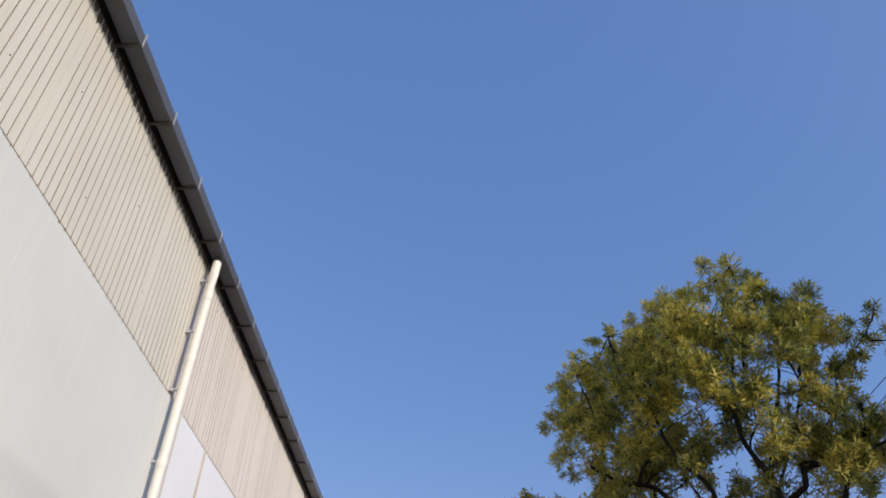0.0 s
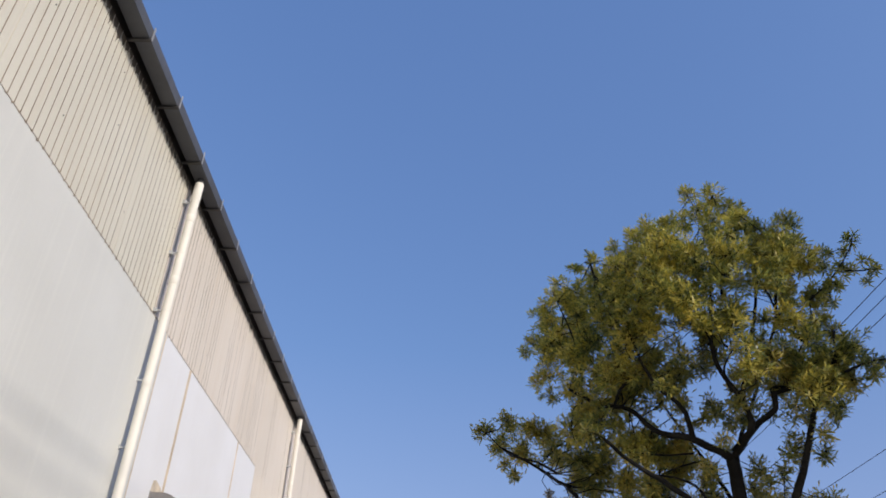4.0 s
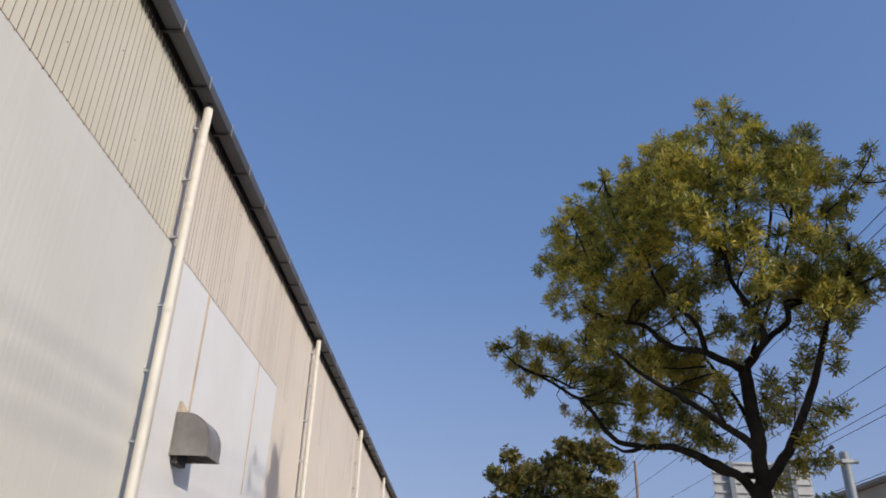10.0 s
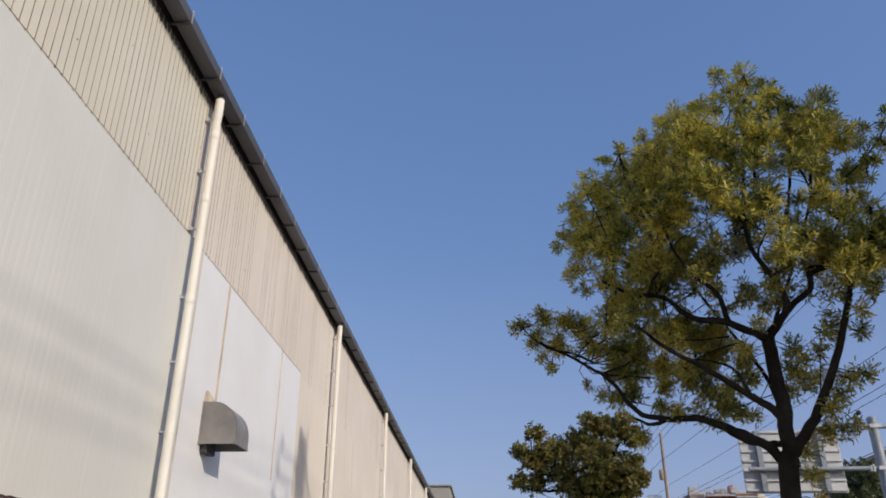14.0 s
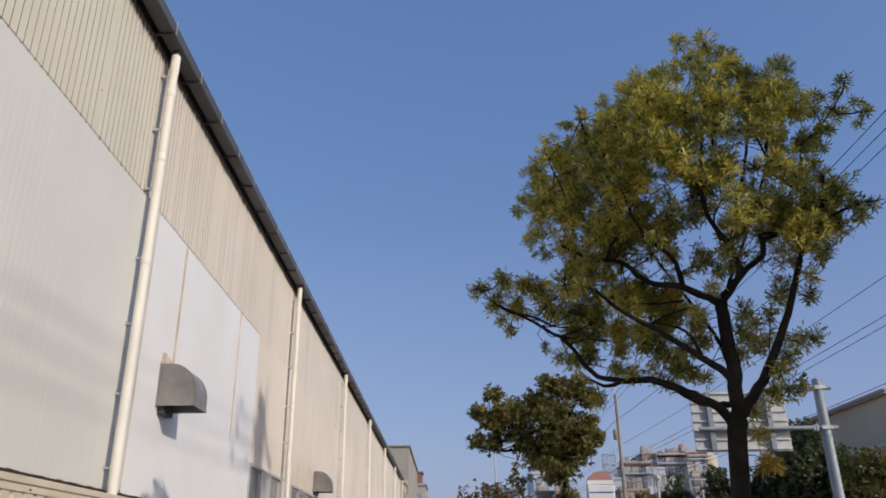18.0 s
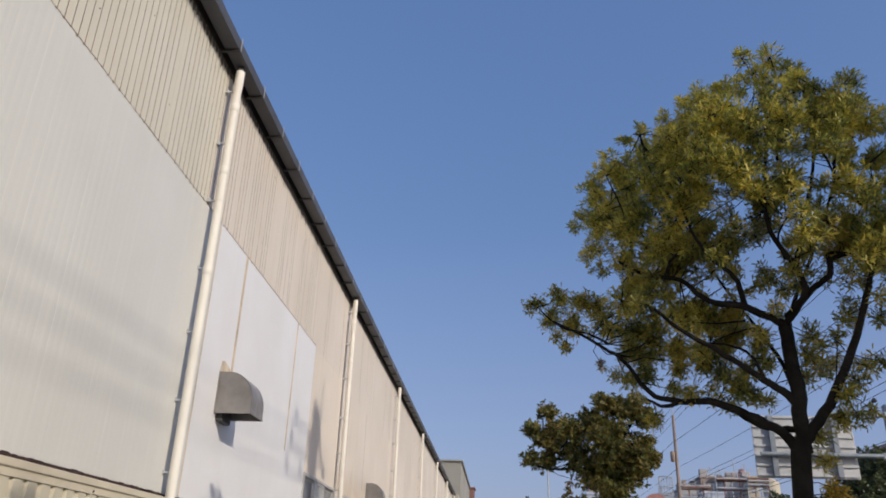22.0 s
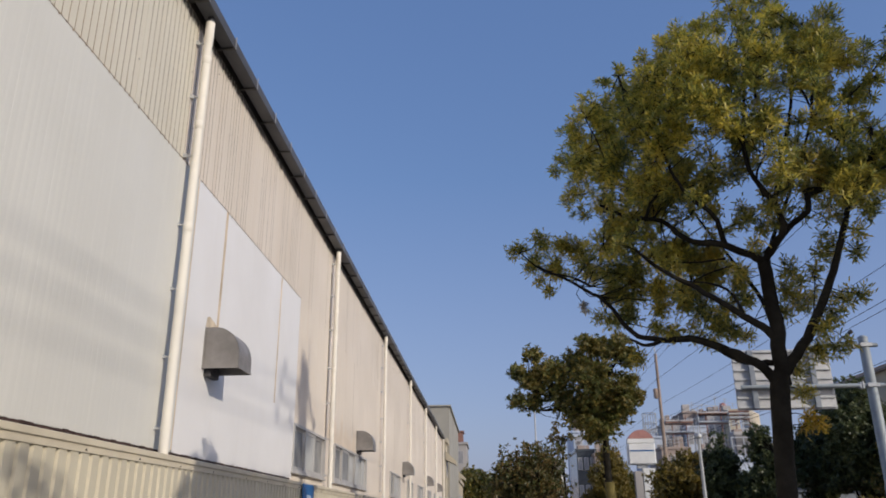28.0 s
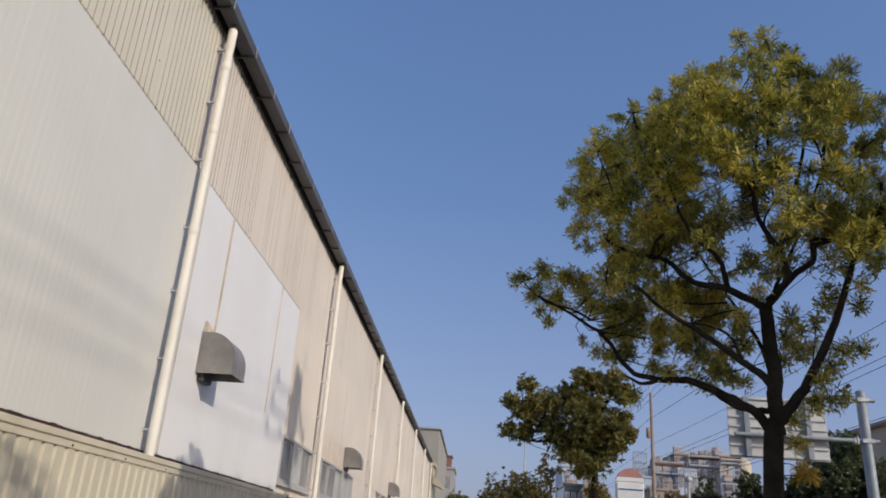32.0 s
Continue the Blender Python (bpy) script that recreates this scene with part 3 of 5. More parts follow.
def leaf_mesh(name, centres, normals, mat, count=12, length=0.15, width=0.030, open_angle=70, spread=0.35):
    """Whorls of narrow leaves: round each centre the leaves fan out about the shoot's direction, each one bent along its midrib."""
    n = len(centres)
    C = np.repeat(np.asarray(centres), count, 0)
    N = np.repeat(np.asarray(normals), count, 0)
    m = len(C)
    a = np.cross(N, rng.normal(size=(m, 3)))
    a /= np.linalg.norm(a, axis=1)[:, None] + 1e-9
    th = np.radians(open_angle) * (0.25 + 0.9 * rng.random(m))
    d = N * np.cos(th)[:, None] + a * np.sin(th)[:, None]
    d += rng.normal(size=(m, 3)) * spread * 0.3
    d[:, 2] -= 0.12
    d /= np.linalg.norm(d, axis=1)[:, None]
    s = np.cross(d, N + rng.normal(size=(m, 3)) * 0.5)
    s /= np.linalg.norm(s, axis=1)[:, None] + 1e-9
    up = np.cross(s, d)
    L = (length * (0.65 + 0.6 * rng.random(m)))[:, None]
    W = (width * (0.7 + 0.5 * rng.random(m)))[:, None]
    base = C + N * (rng.random(m)[:, None] - 0.6) * length * 0.6
    near, far = base + d * L * 0.42 + up * W * 0.12, base + d * L * 0.8 - up * L * 0.05
    v = np.stack([base, near + s * W * 0.42, far + s * W * 0.46, base + d * L - up * L * 0.12, far - s * W * 0.46, near - s * W * 0.42], 1).reshape(-1, 3)
    i = np.arange(m) * 6
    f = np.stack([np.stack([i, i + 1, i + 5], 1), np.stack([i + 1, i + 2, i + 5], 1), np.stack([i + 2, i + 4, i + 5], 1), np.stack([i + 2, i + 3, i + 4], 1)], 1).reshape(-1, 3)
    me = bpy.data.meshes.new(name)
    me.vertices.add(len(v)), me.loops.add(len(f) * 3), me.polygons.add(len(f))
    me.vertices.foreach_set("co", v.ravel())
    me.loops.foreach_set("vertex_index", f.ravel().astype(np.int32))
    me.polygons.foreach_set("loop_start", (np.arange(len(f)) * 3).astype(np.int32))
    me.polygons.foreach_set("loop_total", np.full(len(f), 3, np.int32))
    me.update(calc_edges=True)
    me.materials.append(mat)
    return me


def curve_points(pts, steps=5, wobble=0.0):
    """A smooth line through the points."""
    P = [Vector(p) for p in pts]
    out = []
    for i in range(len(P) - 1):
        p0, p1, p2, p3 = P[max(i - 1, 0)], P[i], P[i + 1], P[min(i + 2, len(P) - 1)]
        for k in range(steps):
            t = k / steps
            q = 0.5 * ((2 * p1) + (p2 - p0) * t + (2 * p0 - 5 * p1 + 4 * p2 - p3) * t * t + (3 * p1 - p0 - 3 * p2 + p3) * t ** 3)
            if wobble and (i or k):
                q += Vector(rng.normal(size=3)) * wobble
            out.append(q)
    return out + [P[-1]]


def limb(tree, pts, r0, r1, name="limb", n=9):
    c = curve_points(pts, 5, r0 * 0.10)
    k = len(c)
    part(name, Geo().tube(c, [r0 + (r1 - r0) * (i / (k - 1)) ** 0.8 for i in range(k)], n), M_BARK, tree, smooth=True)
    return c


def crown(tree, lobes, limbs, mat, per=1.0, count=12, length=0.15, width=0.03, twig=0.011, twigs=True, mid=None, inner=0.55, name="crown", cull=-0.3, fuzz=0.1):
    """Leaves in uneven lobes (centre, radius), most of them near the lobes' outsides, with twigs that lead to them from the nearest limb."""
    cs, ns = [], []
    for c, r in lobes:
        k = max(4, int(per * 105 * r * r / 0.2))
        d = rng.normal(size=(k, 3))
        d /= np.linalg.norm(d, axis=1)[:, None]
        rad = r * (inner + (1.12 - inner) * rng.random(k)[:, None] ** 0.6)
        p = np.array(c) + d * rad * np.array([1, 1, 0.88]) + rng.normal(size=(k, 3)) * r * fuzz
        keep = [noise.noise(Vector(q) * 3.5) > cull for q in p]
        p, d = p[keep], d[keep]
        nn = d + np.array([0, 0, 0.55]) + rng.normal(size=p.shape) * 0.35
        cs.append(p), ns.append(nn / np.linalg.norm(nn, axis=1)[:, None])
    C, N = np.concatenate(cs), np.concatenate(ns)
    part(name, leaf_mesh("leaves", C, N, mat, count, length, width), None, tree, kind="stuff")
    if twigs and limbs:
        L = np.array([q[:] for l in limbs for q in l])
        g = Geo()
        pick = rng.choice(len(C), max(8, len(C) // 4), replace=False)
        reach = 1.6 if length > 0.09 else 0.27
        for i in pick:
            dist = np.linalg.norm(L - C[i], axis=1) * (1 + 0.25 * rng.random(len(L)))
            j = int(np.argmin(dist))
            if dist[j] > reach:
                continue
            a, b = Vector(L[j]), Vector(C[i] + N[i] * length * 0.4)
            m = a.lerp(b, 0.5) + Vector(rng.normal(size=3)) * 0.05 * dist[j] + Vector((0, 0, -0.06 * dist[j]))
            r = twig * (0.5 + 0.5 * dist[j])
            g.tube([a, a.lerp(m, 0.6), m, m.lerp(b, 0.6), b], [r, r * 0.85, r * 0.7, r * 0.5, r * 0.3], 4, cap=False)
        part("fine_branching", g, M_BARK, tree, kind="stuff")


# the near street tree
TH = 5.25
K = TH / 8.5


def q(az, el, off=0.0):
    return polar(az, el, TH + off * K)


street_tree = thing("street_tree", (q(20.5, 0)[0], q(20.5, 0)[1], 0), "street tree with dark branching limbs and yellow-green whorled leaves", "tree", "street trees in a row")
base = q(19.8, 0)
limbs = []
trunk_line = curve_points([(base[0], base[1], -0.05), (base[0], base[1], 0.15), q(19.85, -4), q(20.0, 1.5), q(20.25, 5), q(20.5, 8.0), q(20.75, 9.6)], 4)
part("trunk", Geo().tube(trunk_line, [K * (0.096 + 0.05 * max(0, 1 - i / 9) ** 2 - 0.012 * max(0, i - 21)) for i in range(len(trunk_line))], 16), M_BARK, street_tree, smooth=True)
limbs.append(limb(street_tree, [q(20.61, 8.3), q(19.6, 9.9), q(17.12, 11.4, 0.1), q(15.23, 12.1, 0.2), q(13.25, 12.2, 0.3), q(11.06, 12.9, 0.4), q(9.5, 15.0, 0.6), q(7.46, 16.5, 0.8), q(4.25, 18.1, 1.0)], K * 0.058, K * 0.014))
limbs.append(limb(street_tree, [q(20.83, 8.5), q(20.95, 11.95), q(20.86, 14.3), q(20.81, 17.05, 0.05)], K * 0.079, K * 0.068))
limbs.append(limb(street_tree, [q(20.95, 11.2), q(20.3, 12.3, -0.03), q(18.5, 13.7, -0.1), q(15.95, 15.7, -0.3), q(13.64, 17.25, -0.4), q(11.87, 18.8, -0.5)], K * 0.052, K * 0.016))
limbs.append(limb(street_tree, [q(20.81, 17.0), q(18.2, 18.5), q(15.86, 19.1, 0.1), q(13.9, 20.7, 0.2), q(11.4, 21.3, 0.3), q(9.5, 22.3, 0.3)], K * 0.048, K * 0.016))
limbs.append(limb(street_tree, [q(20.85, 17.0), q(22.79, 19.1), q(24.13, 19.9), q(24.45, 21.0), q(25.9, 21.25, 0.1)], K * 0.041, K * 0.024))
limbs.append(limb(street_tree, [q(21.0, 17.4), q(22.4, 19.0, -0.1), q(22.06, 20.9, -0.2), q(20.8, 23.4, -0.2), q(20.7, 25.8, -0.1), q(21.5, 30, 0), q(22.0, 34, 0.1)], K * 0.045, K * 0.010))
limbs.append(limb(street_tree, [q(18.31, 18.5), q(17.85, 20.6, -0.2), q(16.2, 22.3, -0.4), q(14.9, 24.9, -0.5), q(14.2, 28.5, -0.5)], K * 0.034, K * 0.010))
limbs.append(limb(street_tree, [q(20.95, 9.3), q(22.7, 11.5), q(24.6, 14.7), q(25.9, 17.6), q(27.2, 20.5), q(28.6, 22.3), q(29.2, 24.5, 0.1)], K * 0.064, K * 0.010))
limbs.append(limb(street_tree, [q(13.25, 12.2, 0.3), q(12.0, 11.9, 0.3), q(10.9, 12.4, 0.35)], K * 0.031, K * 0.012))
limbs.append(limb(street_tree, [q(20.9, 13.5), q(21.0, 17, 0.5), q(23, 21, 0.9), q(25.5, 26, 1.2), q(26, 30, 1.2)], K * 0.034, K * 0.010))
limbs.append(limb(street_tree, [q(20.9, 11.5), q(20.0, 15, 0.8), q(17, 20, 1.3), q(15, 24, 1.5)], K * 0.031, K * 0.010))
limbs.append(limb(street_tree, [q(20.7, 10.1), q(19.3, 10.15, 0.05), q(18.0, 10.5, 0.08), q(16.6, 11.6, 0.1)], K * 0.036, K * 0.026))
limbs.append(limb(street_tree, [q(18.9, 13.6, -0.1), q(18.2, 15.2, 0), q(16.9, 15.9, 0.1), q(15.2, 16.2, 0.2)], K * 0.020, K * 0.009))
# smaller limbs inside the crown
for r0, r1, line in ((0.020, 0.010, ((14.4, 23.0, -0.3), (13.3, 22.0, -0.2), (12.8, 21.1, -0.1), (11.6, 20.9, 0.1))), (0.030, 0.010, ((22.0, 21.0, -0.1), (21.3, 22.3, -0.1), (20.8, 23.4, 0), (20.7, 24.6, 0.1), (20.2, 26.5, 0.2))),
                     (0.034, 0.008, ((22.0, 20.6, 0.1), (22.8, 22.9, 0.2), (23.6, 25.2, 0.3), (24.5, 27.8, 0.3), (24.7, 31.4, 0.2), (24.6, 32.9, 0.1))), (0.026, 0.012, ((24.3, 20.7, 0), (24.4, 21.4, 0.05), (26.1, 21.3, 0.1), (27.4, 22.0, 0.1))),
                     (0.018, 0.009, ((21.5, 21.4, -0.1), (21.2, 22.9, -0.2), (22.0, 24.2, -0.3))), (0.013, 0.006, ((19.0, 17.1, 0), (16.9, 16.6, 0.15), (15.6, 16.1, 0.3))), (0.013, 0.006, ((18.2, 17.5, 0), (16.0, 17.5, 0.1), (13.7, 17.8, 0.2))),
                     (0.020, 0.007, ((8.3, 16.4, 0.7), (6.8, 17.2, 0.8), (4.8, 17.7, 0.9), (3.0, 19.2, 1.0))), (0.016, 0.006, ((22.0, 28.2, 0), (22.5, 31.4, 0.1), (22.9, 33.7, 0.1), (22.7, 35.1, 0.1))), (0.014, 0.006, ((21.9, 30.3, 0), (21.6, 32.7, 0.1), (20.8, 35.2, 0.1))),
                     (0.016, 0.006, ((15.0, 26.6, -0.4), (16.0, 29.8, -0.2), (16.7, 32.6, 0))), (0.022, 0.007, ((27.1, 24.2, 0), (26.4, 24.9, -0.1), (25.6, 26.0, -0.2), (26.4, 29.1, -0.1), (27.8, 31.9, 0))), (0.011, 0.005, ((28.1, 26.8, 0.1), (29.7, 27.8, 0.1), (31.4, 29.3, 0.1), (32.1, 30.3, 0.1))),
                     (0.012, 0.006, ((31.0, 28.3, 0.1), (31.9, 28.1, 0.1), (32.9, 28.0, 0.1))), (0.016, 0.006, ((14.8, 25.4, -0.4), (12.6, 28.5, -0.2), (11.9, 31.4, 0))), (0.016, 0.006, ((10.6, 22.8, 0.2), (10.1, 25.8, 0.1), (8.9, 28.7, 0))),
                     (0.008, 0.005, ((23.2, 12.2, 0), (23.6, 14.0, 0.03), (23.9, 15.6, 0.05))), (0.020, 0.007, ((28.5, 21.6, 0), (30.8, 22.2, 0), (32.1, 22.2, 0)))):
    limbs.append(limb(street_tree, [q(*p) for p in line], K * r0, K * r1, n=6))

# clumps of end rosettes: bearing, height angle, radius
TOP = ((20.6, 35.4, 0.080), (22.7, 35.1, 0.123), (21.3, 34.3, 0.096), (23.8, 34.1, 0.095), (24.6, 33.3, 0.077), (18.8, 34.0, 0.080), (19.8, 33.6, 0.097), (16.9, 33.6, 0.080), (17.8, 33.1, 0.088), (15.6, 32.9, 0.080), (14.1, 32.3, 0.071), (15.7, 32.1, 0.097), (13.5, 31.1, 0.062), (14.9, 31.0, 0.088),
       (12.0, 31.8, 0.058), (10.6, 31.1, 0.058), (11.9, 30.7, 0.066), (8.6, 29.2, 0.070), (9.6, 28.7, 0.096), (7.9, 28.4, 0.074), (7.6, 27.3, 0.065), (10.7, 28.6, 0.104), (12.4, 28.9, 0.104), (13.9, 29.6, 0.104), (22.4, 33.5, 0.061), (21.6, 32.9, 0.078))
SIDE = ((25.1, 32.6, 0.059), (26.1, 32.2, 0.084), (26.9, 31.5, 0.091), (27.6, 32.3, 0.075), (28.4, 32.1, 0.058), (25.9, 31.1, 0.108), (27.8, 30.5, 0.098), (28.5, 29.7, 0.105), (29.7, 29.5, 0.072), (29.7, 28.7, 0.071), (31.1, 29.4, 0.043), (31.9, 30.2, 0.055), (31.0, 28.5, 0.070), (32.3, 28.8, 0.039), (32.9, 28.0, 0.042),
        (32.3, 27.4, 0.038), (30.1, 27.7, 0.070), (29.1, 27.3, 0.079), (29.5, 26.5, 0.043), (28.3, 26.9, 0.063), (28.1, 25.4, 0.078), (29.1, 24.6, 0.092), (29.8, 23.5, 0.083), (30.4, 22.6, 0.075), (28.8, 23.1, 0.099), (27.8, 24.0, 0.077), (31.0, 22.2, 0.056), (31.9, 22.2, 0.044), (31.0, 21.4, 0.048))
LEFT = ((6.7, 25.6, 0.086), (6.1, 25.1, 0.047), (8.5, 25.8, 0.111), (7.9, 24.2, 0.093), (7.1, 22.9, 0.071), (8.0, 21.9, 0.083), (9.7, 22.8, 0.117), (9.8, 24.9, 0.127), (2.5, 19.4, 0.053), (3.9, 18.2, 0.069), (4.9, 19.6, 0.074), (6.4, 19.6, 0.082), (4.5, 17.1, 0.044), (5.7, 17.7, 0.081), (7.7, 18.9, 0.089),
        (8.3, 17.5, 0.088), (9.7, 19.1, 0.113), (10.7, 20.3, 0.114), (10.0, 17.4, 0.096), (11.8, 18.2, 0.096), (11.5, 16.5, 0.087), (14.0, 18.4, 0.096), (15.0, 17.8, 0.079), (10.4, 15.5, 0.063), (11.8, 15.7, 0.079), (13.3, 15.9, 0.078), (9.8, 13.7, 0.058), (11.1, 14.0, 0.066))
LOW = ((13.2, 14.4, 0.077), (14.9, 14.7, 0.077), (16.0, 13.9, 0.076), (17.1, 13.0, 0.064), (13.9, 12.7, 0.050), (16.7, 16.2, 0.085), (17.9, 16.6, 0.069), (18.7, 15.6, 0.057), (19.0, 14.5, 0.045), (17.9, 12.6, 0.052), (16.8, 17.8, 0.047), (22.4, 16.2, 0.056), (21.9, 15.0, 0.056), (22.6, 14.1, 0.066), (21.5, 13.4, 0.052),
       (23.9, 15.9, 0.037), (26.3, 14.1, 0.054), (25.3, 13.9, 0.051), (24.6, 13.0, 0.058), (23.8, 12.2, 0.047), (23.3, 10.7, 0.061), (24.3, 10.8, 0.046), (25.2, 11.0, 0.025), (26.7, 16.9, 0.051), (27.1, 18.1, 0.041), (25.6, 17.6, 0.030), (26.2, 19.3, 0.045), (27.9, 19.2, 0.037), (28.4, 19.7, 0.037))
MID = ((27.8, 21.9, 0.098), (29.5, 21.3, 0.074), (28.0, 20.9, 0.075), (26.8, 21.8, 0.069), (26.7, 20.4, 0.060), (25.6, 20.1, 0.045), (26.0, 23.2, 0.070), (24.7, 23.6, 0.094), (22.8, 22.9, 0.079), (21.8, 20.6, 0.047), (21.0, 19.4, 0.043), (20.4, 18.4, 0.039), (25.2, 22.4, 0.050), (19.9, 20.8, 0.039),
       (17.8, 21.0, 0.072), (17.6, 22.7, 0.089), (15.8, 23.7, 0.099), (13.8, 21.8, 0.065), (13.1, 23.1, 0.099), (11.8, 23.6, 0.108), (20.0, 20.0, 0.047), (12.8, 19.8, 0.065), (19.6, 23.3, 0.056), (17.3, 18.4, 0.035), (22.0, 8.0, 0.04), (21.8, 9.5, 0.05))
# gaps in the crown through which the sky shows, and the crown's reach at each height angle
GAPS = ((19.7, 22.3, 1.1), (17.8, 26.0, 0.6), (19.2, 25.3, 0.55), (25.1, 27.6, 0.55), (16.0, 20.2, 1.5), (23.7, 20.8, 1.2), (25.9, 24.1, 0.9), (21.2, 22.7, 0.55), (20.3, 32.9, 0.45), (24.0, 27.3, 0.35))
REACH = ((33.0, 17.5, 26.5), (31.0, 14.5, 28.0), (29.0, 10.5, 28.5), (27.0, 9.0, 28.0), (25.0, 8.2, 28.6), (23.0, 8.2, 29.5), (21.5, 8.6, 28.0), (20.3, 9.6, 14.2), (18.5, 10.1, 15.5))


def depth_of(az, el):
    return 0.78 * math.sqrt(max(0.02, 1 - ((az - 19.3) / 12.8) ** 2 - ((el - 24.5) / 11.0) ** 2))


def rosettes(name, tree, clumps, limbs, mat, dens=1.0, count=13, length=0.054, width=0.0110, core=0.3, loose=0.0):
    """Clumps (centre, radius) of shoots that each end in a star of narrow leaves, on branchlets from the nearest limb."""
    C, N = [], []
    L = np.array([p[:] for l in limbs for p in l])
    wood = Geo()
    heart = np.array(polar(19.3, 23, TH))
    for c, r in clumps:
        k = int(dens * (2 + 6.5 * (r / 0.06) ** 1.7))
        d = rng.normal(size=(k, 3))
        d /= np.linalg.norm(d, axis=1)[:, None]
        p = np.array(c) + d * r * (core + (1.0 - core) * rng.random(k)[:, None] ** 0.6)
        out = np.array(c) - heart
        out /= np.linalg.norm(out) + 1e-6
        nn = d * 0.6 + out * 0.3 + np.array([0, 0, 0.60]) + rng.normal(size=(k, 3)) * 0.25
        nn /= np.linalg.norm(nn, axis=1)[:, None]
        dist = np.linalg.norm(L - np.array(c), axis=1)
        j = int(np.argmin(dist))
        a, b = Vector(L[j]), Vector(c)
        if dist[j] < 0.5:
            m = a.lerp(b, 0.5) + Vector(rng.normal(size=3)) * 0.07 * dist[j]
            w = 0.0022 + 0.0035 * dist[j]
            wood.tube([a, m, b], [w * 1.3, w, w * 0.7], 4, cap=False)
        for i in range(0, k, 2):
            e = Vector(p[i])
            wood.tube([b, b.lerp(e, 0.5) + Vector((0, 0, -0.08 * r)), e], [0.0028, 0.0022, 0.0015], 3, cap=False)
        C.append(p), N.append(nn)
    C, N = np.concatenate(C), np.concatenate(N)
    n = len(C)
    rank = np.tile(np.arange(count), n)
    turn = np.repeat(rng.random(n) * 6.28, count) + rank * 2.39996 + rng.normal(size=n * count) * 0.12
    th = np.radians(20 + 68 * (1 - rank / count) ** 0.8) + rng.normal(size=n * count) * 0.10
    C, N = np.repeat(C, count, 0), np.repeat(N, count, 0)
    u = np.cross(N, np.array([0.31, 0.52, 0.17]))
    u /= np.linalg.norm(u, axis=1)[:, None]
    v = np.cross(N, u)
    side = u * np.cos(turn)[:, None] + v * np.sin(turn)[:, None]
    d = N * np.cos(th)[:, None] + side * np.sin(th)[:, None]
    d = d + rng.normal(size=d.shape) * loose
    d /= np.linalg.norm(d, axis=1)[:, None]
    C = C + rng.normal(size=C.shape) * loose * length
    s = np.cross(d, N)
    s /= np.linalg.norm(s, axis=1)[:, None] + 1e-9
    up = np.cross(s, d)
    size = np.repeat(0.8 + 0.4 * rng.random(n), count) * (0.8 + 0.35 * rng.random(n * count))
    Ln, W = (length * size)[:, None], (width * size ** 0.5)[:, None]
    base = C - N * ((1 - rank / count) * length * 0.45)[:, None]
    drop = np.array([0, 0, -1.0])
    near, far, tip = base + d * Ln * 0.36, base + d * Ln * 0.72 + drop * Ln * 0.04, base + d * Ln + drop * Ln * 0.11
    verts = np.stack([base, near + s * W * 0.40 + up * W * 0.10, far + s * W * 0.44 + up * W * 0.10, tip, far - s * W * 0.44 + up * W * 0.10, near - s * W * 0.40 + up * W * 0.10, near, far], 1).reshape(-1, 3)
    i = np.arange(n * count) * 8
    tri = ((0, 1, 6), (0, 6, 5), (1, 2, 7), (1, 7, 6), (6, 7, 4), (6, 4, 5), (2, 3, 7), (7, 3, 4))
    f = np.stack([np.stack([i + a, i + b, i + c], 1) for a, b, c in tri], 1).reshape(-1, 3)
    me = bpy.data.meshes.new("leaves")
    me.vertices.add(len(verts)), me.loops.add(len(f) * 3), me.polygons.add(len(f))
    me.vertices.foreach_set("co", verts.ravel())
    me.loops.foreach_set("vertex_index", f.ravel().astype(np.int32))
    me.polygons.foreach_set("loop_start", (np.arange(len(f)) * 3).astype(np.int32))
    me.polygons.foreach_set("loop_total", np.full(len(f), 3, np.int32))
    me.update(calc_edges=True)
    me.materials.append(mat)
    part(name, me, None, tree, kind="stuff")
    part("fine_branching", wood, M_BARK, tree, kind="stuff")


def clump_at(az, el, r, off):
    return polar(az, el, TH + (0.12 if el < 28 else -0.04) + off + 0.05 * max(0.0, 18 - az)), r


outer = [clump_at(az, el, r, rng.normal() * 0.18) for az, el, r in TOP + SIDE]
outer += [clump_at(az, el, r, 0.1 + rng.normal() * 0.15) for az, el, r in LEFT if el > 21]
rosettes("outer_crown", street_tree, outer, limbs, M_LEAF, 1.15)
# the crown's body, in three shells of depth
body = []
for (e1, a1, b1), (e0, a0, b0) in zip(REACH, REACH[1:]):
    el = e0
    while el < e1:
        f = (el - e0) / (e1 - e0)
        az, hi = a0 + (a1 - a0) * f, b0 + (b1 - b0) * f
        while az < hi:
            for shell in (-0.9, -0.35, 0.25, 0.85):
                A, E = az + rng.normal() * 0.55, el + rng.normal() * 0.55
                r = 0.10 + 0.07 * rng.random()
                gap = min(math.hypot(A - x, E - y) - g for x, y, g in GAPS)
                low = max(0.0, min(1.0, (E - 20) / 5))
                if gap < 0.3 or rng.random() > 0.36 + 0.34 * low or (E < 25 and shell < 0 and A < 27 and rng.random() < 0.6) or (A < 12 and E < 24 and shell > 0.5):
                    continue
                body.append(clump_at(A, E, r * min(1, 0.4 + gap * 0.35), shell * depth_of(A, E)))
            az += 1.75
        el += 1.35
rosettes("crown", street_tree, body, limbs, M_LEAF, 0.6, core=0.0, loose=0.15)
lower = [clump_at(az, el, r * 1.2, (0.4 if az < 9 else 0.12) + rng.normal() * 0.15) for az, el, r in LEFT if el <= 21]
